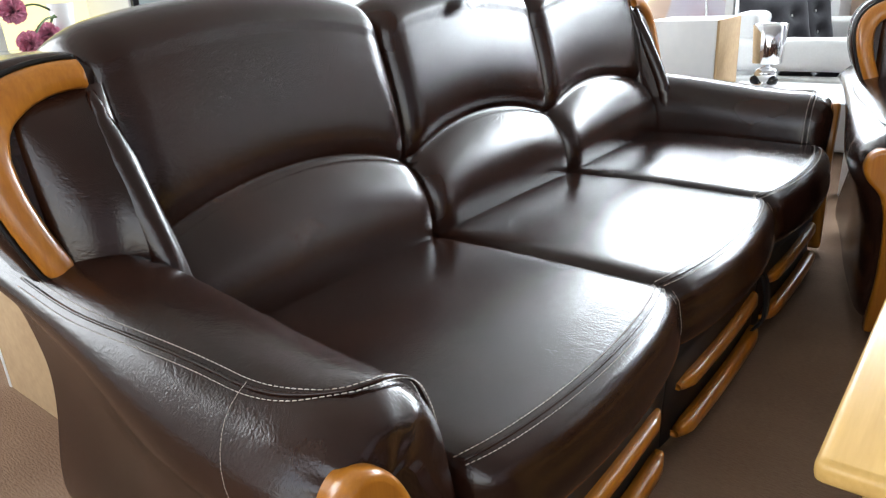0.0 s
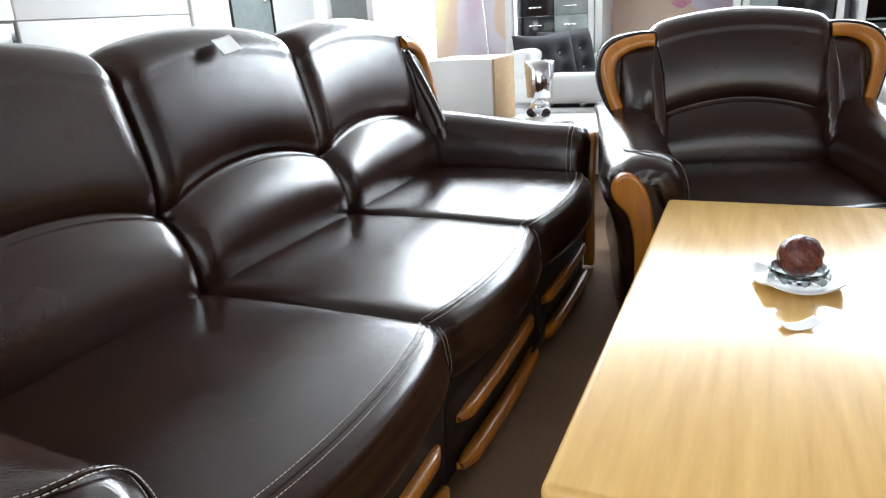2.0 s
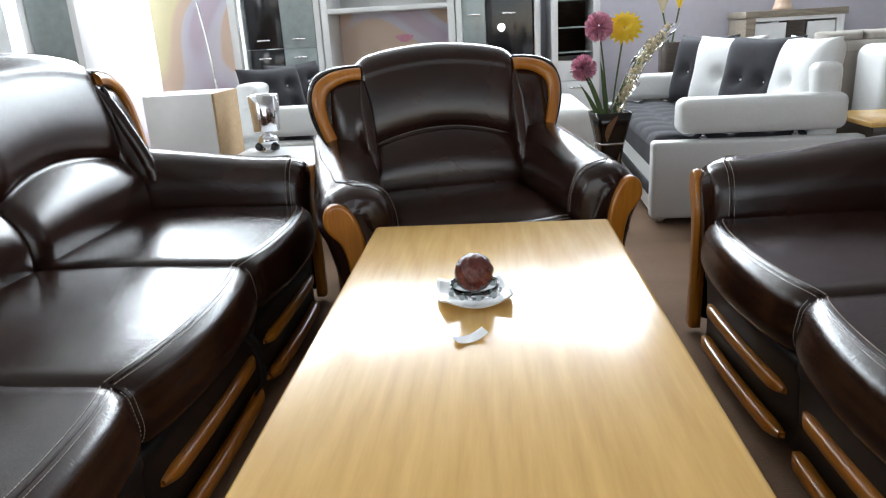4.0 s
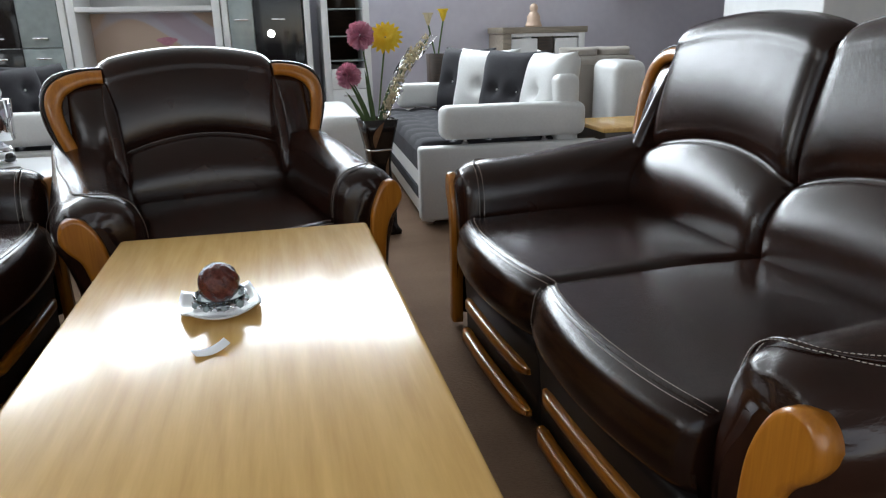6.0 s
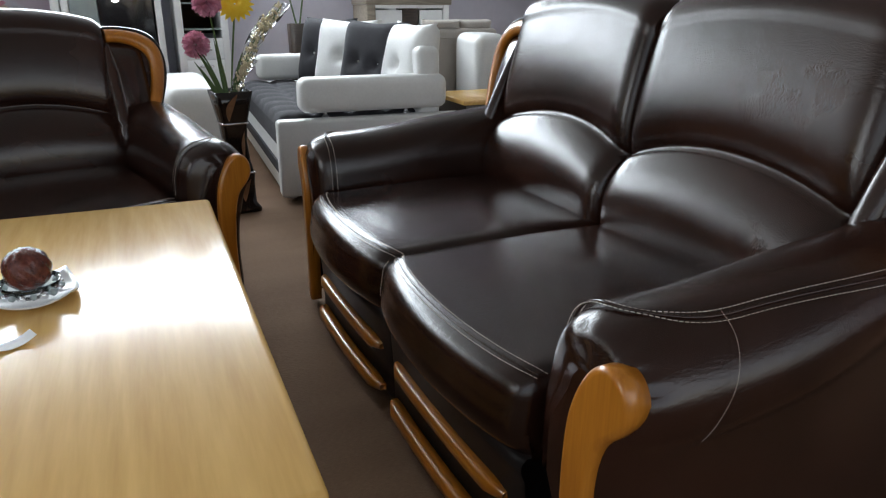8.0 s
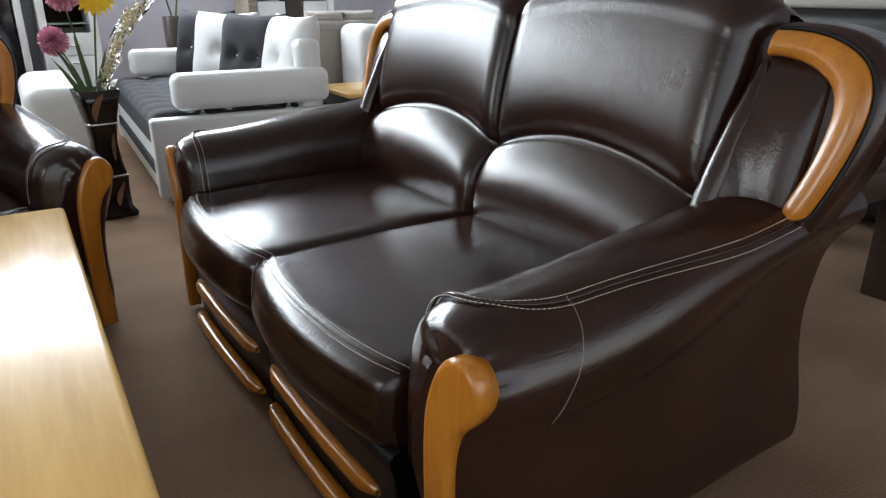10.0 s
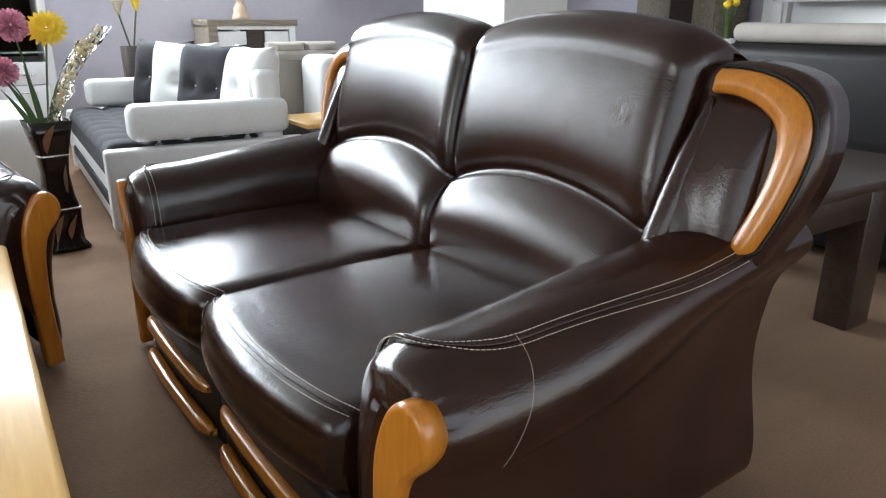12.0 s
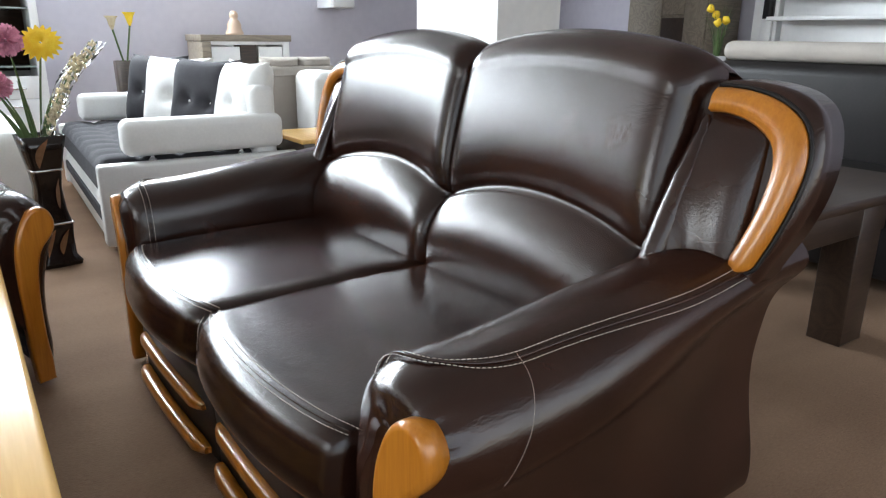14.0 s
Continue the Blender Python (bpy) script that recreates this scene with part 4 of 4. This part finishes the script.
glassy = cabinet_unit("glass_cabinet", 0.86, 1.26, NY, NB, 0, 2.0, "white cabinet with a dark glass door and shelves", [(0.905, 1.215, 0.10, 0.55, LACQUER, 0.50), (0.905, 1.215, 0.555, 0.72, LACQUER, 0.63)], 0.055)
for z in (0.78, 0.98, 1.2, 1.45):
    part("shelf", slab(-0.145, 0.145, 0.05, 0.54, z, z + 0.012, 0.002), GREYGLASS, glassy)
part("dark_back", slab(-0.145, 0.145, 0.53, 0.558, 0.74, 1.9, 0), WENGE, glassy)
# printed screen and thin floor-lamp stem
screen = thing("printed_screen", pose(-2.15, 4.1, 0), "pastel wave printed display screen", "display screen")
part("panel", slab(-0.35, 0.32, 0, 0.03, 0.02, 2.1, 0.004), POSTER, screen)
part("post", slab(0.325, 0.39, -0.02, 0.05, 0, 2.1, 0.005), LACQUER, screen)
floor_lamp = thing("floor_lamp", pose(-1.75, 3.4, 0), "thin grey floor lamp stem", "lamp")
part("base_plate", lathe([(0.13, 0.0), (0.13, 0.012), (0.02, 0.03), (0.012, 0.05)], 28), CHROME, floor_lamp)
part("stem", tube(spline([(0.02, 0, 0.03), (0.0, 0, 0.8), (-0.05, 0, 1.3), (-0.12, 0, 1.75)], 8), 0.009, 8), CHROME, floor_lamp)
part("shade", ([(x - 0.12, y, z + 1.72) for x, y, z in lathe([(0.05, 0.0), (0.12, -0.10), (0.118, -0.102), (0.048, -0.004)], 24)[0]], lathe([(0.05, 0.0), (0.12, -0.10), (0.118, -0.102), (0.048, -0.004)], 24)[1]), CHROME, floor_lamp)
structure("column_2", slab(4.08, 4.72, 2.30, 3.42, 0, 3.4, 0.01), PLASTER, "white painted square column", "column")


def west_unit(name, y0, y1, x1, label, fronts):
    root = thing(name, pose(x1, (y0 + y1) / 2, 0), label, "cabinet", "wall units")
    cy = (y0 + y1) / 2
    part("body", slab(-0.45, -0.03, y0 - cy, y1 - cy, 0, 2.0, 0.006), LACQUER, root)
    for a, b, c, e, mat, handle in fronts:
        door = part("door", slab(-0.028, 0, a - cy, b - cy, c, e, 0.004), mat, root)
        if handle:
            part("handle", slab(0.0, 0.018, b - cy - 0.10, b - cy - 0.03, handle - 0.007, handle + 0.007, 0.004), CHROME, door, "slim metal handle")
    return root


tv = west_unit("wall_unit", -0.2, 1.88, -3.3, "white lacquered wall unit with a dark screen niche", [
    (0.62, 1.87, 1.13, 1.95, LACQUER, None), (0.62, 1.87, 0.08, 1.125, LACQUER, None), (-0.19, 0.61, 1.13, 1.95, LACQUER, None), (-0.19, 0.61, 0.08, 0.55, LACQUER, None)])
part("screen_frame", slab(-0.03, -0.005, -1.03, -0.24, 0.57, 1.12, 0.004), BLACK, tv, "black framed dark niche")
part("screen", slab(-0.004, 0.0, -1.0, -0.27, 0.60, 1.09, 0.002), GREYGLASS, tv)
west_unit("glazed_cabinet", 1.90, 3.42, -3.3, "white tall cabinet with a grey glass door", [
    (1.91, 2.29, 0.08, 1.95, LACQUER, None), (2.31, 2.78, 0.08, 1.95, GREYGLASS, 1.2), (2.80, 3.40, 0.08, 1.95, LACQUER, None)])
for y in (2.295, 2.785):
    t = part("black_trim", slab(-3.318, -3.292, y, y + 0.016, 0.05, 1.98, 0.003), BLACK)
    tagged(t, "thin black edge strip of the glazed cabinet", "trim", "", "structure")
cabinet_unit("corner_cabinet", -3.26, -2.80, 3.5, 4.0, 0, 2.0, "white corner cabinet with a grey glass door", [(-3.2, -2.855, 0.9, 1.94, GREYGLASS, None), (-3.2, -2.855, 0.1, 0.88, LACQUER, 0.8)], 0.055)

# ---- north side, to the right ----
bench = cabinet_unit("sideboard", 2.48, 3.26, 4.3, 4.75, 0, 0.985, "grey oak sideboard with white doors and a dark niche", [
    (2.55, 2.80, 0.1, 0.93, LACQUER, None), (2.97, 3.19, 0.1, 0.93, LACQUER, None)], 0.06)
part("oak_top", slab(-0.41, 0.41, -0.012, 0.46, 0.975, 1.03, 0.004), OAK, bench, "grey oak top board")
part("oak_side", slab(-0.402, -0.325, -0.008, 0.44, 0.0, 0.973, 0.003), OAK, bench, "grey oak side board")
part("niche_back", slab(-0.06, 0.09, 0.02, 0.2, 0.1, 0.97, 0.003), WENGE, bench, "dark niche")
fig = part("figurine", lathe([(0.075, 0.0), (0.08, 0.012), (0.072, 0.03), (0.060, 0.06), (0.062, 0.09), (0.045, 0.12), (0.030, 0.135), (0.038, 0.155), (0.038, 0.178), (0.024, 0.20), (0.004, 0.208)], 24), SKIN)
fig.matrix_world = pose(2.83, 4.5, 1.03)
tagged(fig, "small pale ceramic figurine on the sideboard", "figurine")
pot = thing("planter", pose(1.80, 4.05, 0), "tall dark brown planter with yellow calla flowers", "planter")
part("pot", lathe([(0.07, 0.0), (0.075, 0.3), (0.085, 0.83), (0.075, 0.83), (0.065, 0.5)], 20, 0.8), WENGE, pot)
for dx, h, mat in ((0.06, 0.30, YELLOW), (-0.07, 0.27, CREAM)):
    part("stem", tube(spline([(0, 0, 0.75), (dx * 0.5, 0, 0.75 + h * 0.6), (dx, 0, 0.8 + h)], 5), 0.007, 6), STEM, pot)
    bell = [(0.008, 0.0), (0.02, 0.03), (0.032, 0.075), (0.05, 0.10), (0.045, 0.10), (0.025, 0.07), (0.01, 0.02)]
    part("blossom", ([(x + dx, y, z + 0.79 + h) for x, y, z in lathe(bell, 16)[0]], lathe(bell, 16)[1]), mat, pot)
for x, z, name in ((3.90, 1.45, "white small wall cupboard"), (6.2, 1.5, "white wall cupboard with a dark niche")):
    wc = thing("wall_cupboard", pose(x, 4.62, z), name + " on the lilac wall", "wall cupboard")
    part("body", slab(-0.12, 0.12, -0.16, 0.175, -0.16, 0.5, 0.008), LACQUER, wc)
    part("door", slab(-0.115, 0.115, -0.185, -0.162, -0.155, 0.495, 0.006), LACQUER, wc)

# greige sofa seen from the side, with white arm
gs = thing("greige_sofa", pose(2.85, 2.9, 0), "greige fabric sofa with white arms and thin cushions", "sofa")
part("back", slab(-0.42, 0.2, 0.0, 0.20, 0.05, 0.82, 0.035, 4), GREIGE, gs)
part("seat", slab(-0.42, 0.2, 0.20, 0.85, 0.08, 0.42, 0.04, 3), GREIGE, gs)
part("arm", slab(-0.17, 0.07, -0.42, -0.01, 0.05, 0.80, 0.07, 5), WHITE_LEATHER, gs, "white rounded arm")
for fx in (-0.38, 0.15):
    for fy in (0.05, 0.80):
        part("foot", slab(fx - 0.025, fx + 0.025, fy - 0.025, fy + 0.025, 0.0, 0.085, 0.004), WENGE, gs)
part("top_seam", tube([(-0.40, -0.003, 0.755), (-0.2, -0.004, 0.757), (0.0, -0.004, 0.755), (0.19, -0.003, 0.757)], 0.005), GREIGE, gs)
for x in (-0.20, 0.06):
    part("head_cushion", ([(px + x, py + 0.16, pz + 0.805) for px, py, pz in cushion_mesh(0.27, 0.075, 0.26)[0]], cushion_mesh(0.27, 0.075, 0.26)[1]), GREIGE, gs)
st = thing("small_table", pose(2.36, 1.78, 0), "small orange-brown wooden table beside the sofa", "side table")
part("tabletop", slab(-0.22, 0.26, -0.26, 0.2, 0.475, 0.50, 0.004), BEECH, st)
part("frame", slab(-0.2, 0.24, -0.24, 0.18, 0.40, 0.474, 0.004), WENGE, st)
for sx in (-0.19, 0.23):
    for sy in (-0.22, 0.16):
        part("leg", slab(sx - 0.02, sx + 0.02, sy - 0.02, sy + 0.02, 0, 0.40, 0.004), WENGE, st)

# ---- east side: dark table, black sofa, cupboards ----
dt = thing("dark_table", pose(2.95, -0.62, 0), "low dark wenge table on thick board legs", "table")
part("tabletop", slab(-0.50, 0.62, -0.33, 0.45, 0.515, 0.55, 0.005), WENGE, dt)
part("apron", slab(-0.46, 0.30, -0.30, -0.275, 0.41, 0.513, 0.004), WENGE, dt)
for x, y in ((0.20, -0.29), (-0.46, 0.40), (0.48, 0.40)):
    part("leg", slab(x - 0.075, x + 0.075, y - 0.012, y + 0.11, 0, 0.515, 0.005), WENGE, dt)
bs = thing("black_sofa", pose(4.25, -0.3, 0), "long black leather sofa with a greige headrest", "sofa")
part("base", slab(-0.5, 0.5, -1.0, 1.0, 0.06, 0.30, 0.03, 3), LEATHER_DARK, bs)
part("seat", slab(-0.52, 0.2, -0.82, 0.82, 0.30, 0.45, 0.05, 4), LEATHER_DARK, bs)
part("back", slab(0.18, 0.48, -0.98, 0.98, 0.30, 0.92, 0.07, 4), LEATHER_DARK, bs)
part("headrest", slab(0.22, 0.46, -0.95, 0.95, 0.92, 1.03, 0.05, 4), GREIGE, bs, "greige headrest cushion")
for y in (-1.02, 0.82):
    part("arm", slab(-0.5, 0.2, y, y + 0.2, 0.06, 0.62, 0.06, 4), LEATHER_DARK, bs)
for x in (-0.44, 0.44):
    for y in (-0.92, 0.92):
        part("foot", slab(x - 0.03, x + 0.03, y - 0.03, y + 0.03, 0, 0.062, 0.004), CHROME, bs)


def east_unit(name, y0, y1, x0, z1, label, body, fronts):
    root = thing(name, pose(x0, (y0 + y1) / 2, 0), label, "cabinet", "east wall units")
    cy = (y0 + y1) / 2
    part("body", slab(0.03, 0.5, y0 - cy, y1 - cy, 0, z1, 0.006), body, root)
    for a, b, c, e, mat in fronts:
        part("door", slab(0.0, 0.028, a - cy, b - cy, c, e, 0.004), mat, root)
    return root


east_unit("oak_cabinet", 2.05, 2.95, 6.25, 2.0, "tall grey oak cabinet with dark niches", OAK, [
    (2.55, 2.94, 0.1, 1.95, OAK), (2.30, 2.54, 1.25, 1.95, OAK), (2.30, 2.54, 0.1, 1.22, WENGE), (2.06, 2.29, 0.1, 1.95, OAK)])
east_unit("black_cabinet", 1.40, 1.62, 6.25, 2.0, "narrow white cabinet with a black gloss door", LACQUER, [(1.43, 1.52, 1.2, 1.9, BLACK), (1.43, 1.52, 0.1, 1.18, LACQUER)])
shelf_unit = east_unit("white_shelf", -0.3, 1.36, 6.25, 1.9, "white lacquered shelf unit with open boards", LACQUER, [(-0.28, 1.34, 0.1, 1.15, LACQUER)])
for z in (1.18, 1.35, 1.6):
    part("board", slab(-0.25, 0.03, -0.8, 0.8, z, z + 0.03, 0.004), LACQUER, shelf_unit)


def grass_pot(x, y, z, label, mat):
    root = thing("potted_plant", pose(x, y, z), label, "plant")
    part("pot", lathe([(0.05, 0.0), (0.07, 0.12), (0.062, 0.12), (0.05, 0.03)], 20), CERAMIC, root)
    blades = []
    for i in range(40):
        a, ln, o = rnd.random() * 6.28, 0.2 + 0.2 * rnd.random(), 0.3 + 0.5 * rnd.random()
        d, sd = Vector((math.cos(a), math.sin(a), 0)), Vector((-math.sin(a), math.cos(a), 0)) * 0.005
        rows = [[d * (0.02 + o * ln * 0.5 * t * t) + Vector((0, 0, 0.1 + ln * t)) + q * sd * (1 - 0.9 * t) for q in (-1, 1)] for t in (0, 0.33, 0.66, 1)]
        blades.append(grid(rows))
    tagged(part("blades", merge(blades), STEM, root), kind="stuff")
    for i in range(4):
        b = bmesh.new()
        bmesh.ops.create_icosphere(b, subdivisions=2, radius=0.028)
        for v in b.verts:
            v.co *= 0.8 + 0.4 * rnd.random()
        bmesh.ops.translate(b, vec=(rnd.uniform(-0.08, 0.08), rnd.uniform(-0.08, 0.08), 0.34 + 0.12 * rnd.random()), verts=b.verts)
        part("blossom", b, mat, root)
    return root


ped = thing("pedestal", pose(5.2, 1.18, 0), "white square flower pedestal", "pedestal")
part("body", slab(-0.15, 0.15, -0.15, 0.15, 0, 0.80, 0.01), LACQUER, ped)
grass_pot(5.2, 1.18, 0.80, "potted grass plant with yellow blossoms on a pedestal", YELLOW)
grass_pot(6.13, 0.05, 1.21, "potted orchid-like plant on the white shelf", PINK)

# ---- west side: flowers on a dark glass table ----
gt = thing("glass_table", pose(-2.75, -0.75, 0), "dark glass console table with chrome legs", "table")
part("tabletop", slab(-0.25, 0.25, -0.7, 0.7, 0.86, 0.885, 0.004), GREYGLASS, gt)
part("frame", slab(-0.24, 0.24, -0.69, 0.69, 0.83, 0.859, 0.004), BLACK, gt)
for sx in (-0.22, 0.22):
    for sy in (-0.66, 0.66):
        part("leg", slab(sx - 0.018, sx + 0.018, sy - 0.018, sy + 0.018, 0, 0.83, 0.004), CHROME, gt)
fv = thing("glass_vase", pose(-2.62, -0.85, 0.885), "pale vase on the glass table", "vase")
part("body", lathe([(0.04, 0.0), (0.05, 0.03), (0.035, 0.1), (0.045, 0.16), (0.04, 0.16), (0.03, 0.1)], 20), CERAMIC, fv)
pom_flower(-2.60, -1.02, 1.03, 0.045, (-2.62, -0.85, 1.0))
pom_flower(-2.58, -0.93, 0.945, 0.04, (-2.62, -0.85, 1.0))
pom_flower(-2.50, -1.03, 0.925, 0.04, (-2.62, -0.85, 1.0))
cartons = thing("carton", pose(-1.78, -1.50, 0), "flat cardboard carton with white edge leaning behind the sofa", "carton")
part("sheet", slab(-0.25, 0.25, -0.012, 0.012, 0.0, 0.42, 0.004), CARDBOARD, cartons)
part("edge_strip", slab(-0.265, -0.252, -0.014, 0.014, 0.0, 0.42, 0.003), PAPER, cartons)
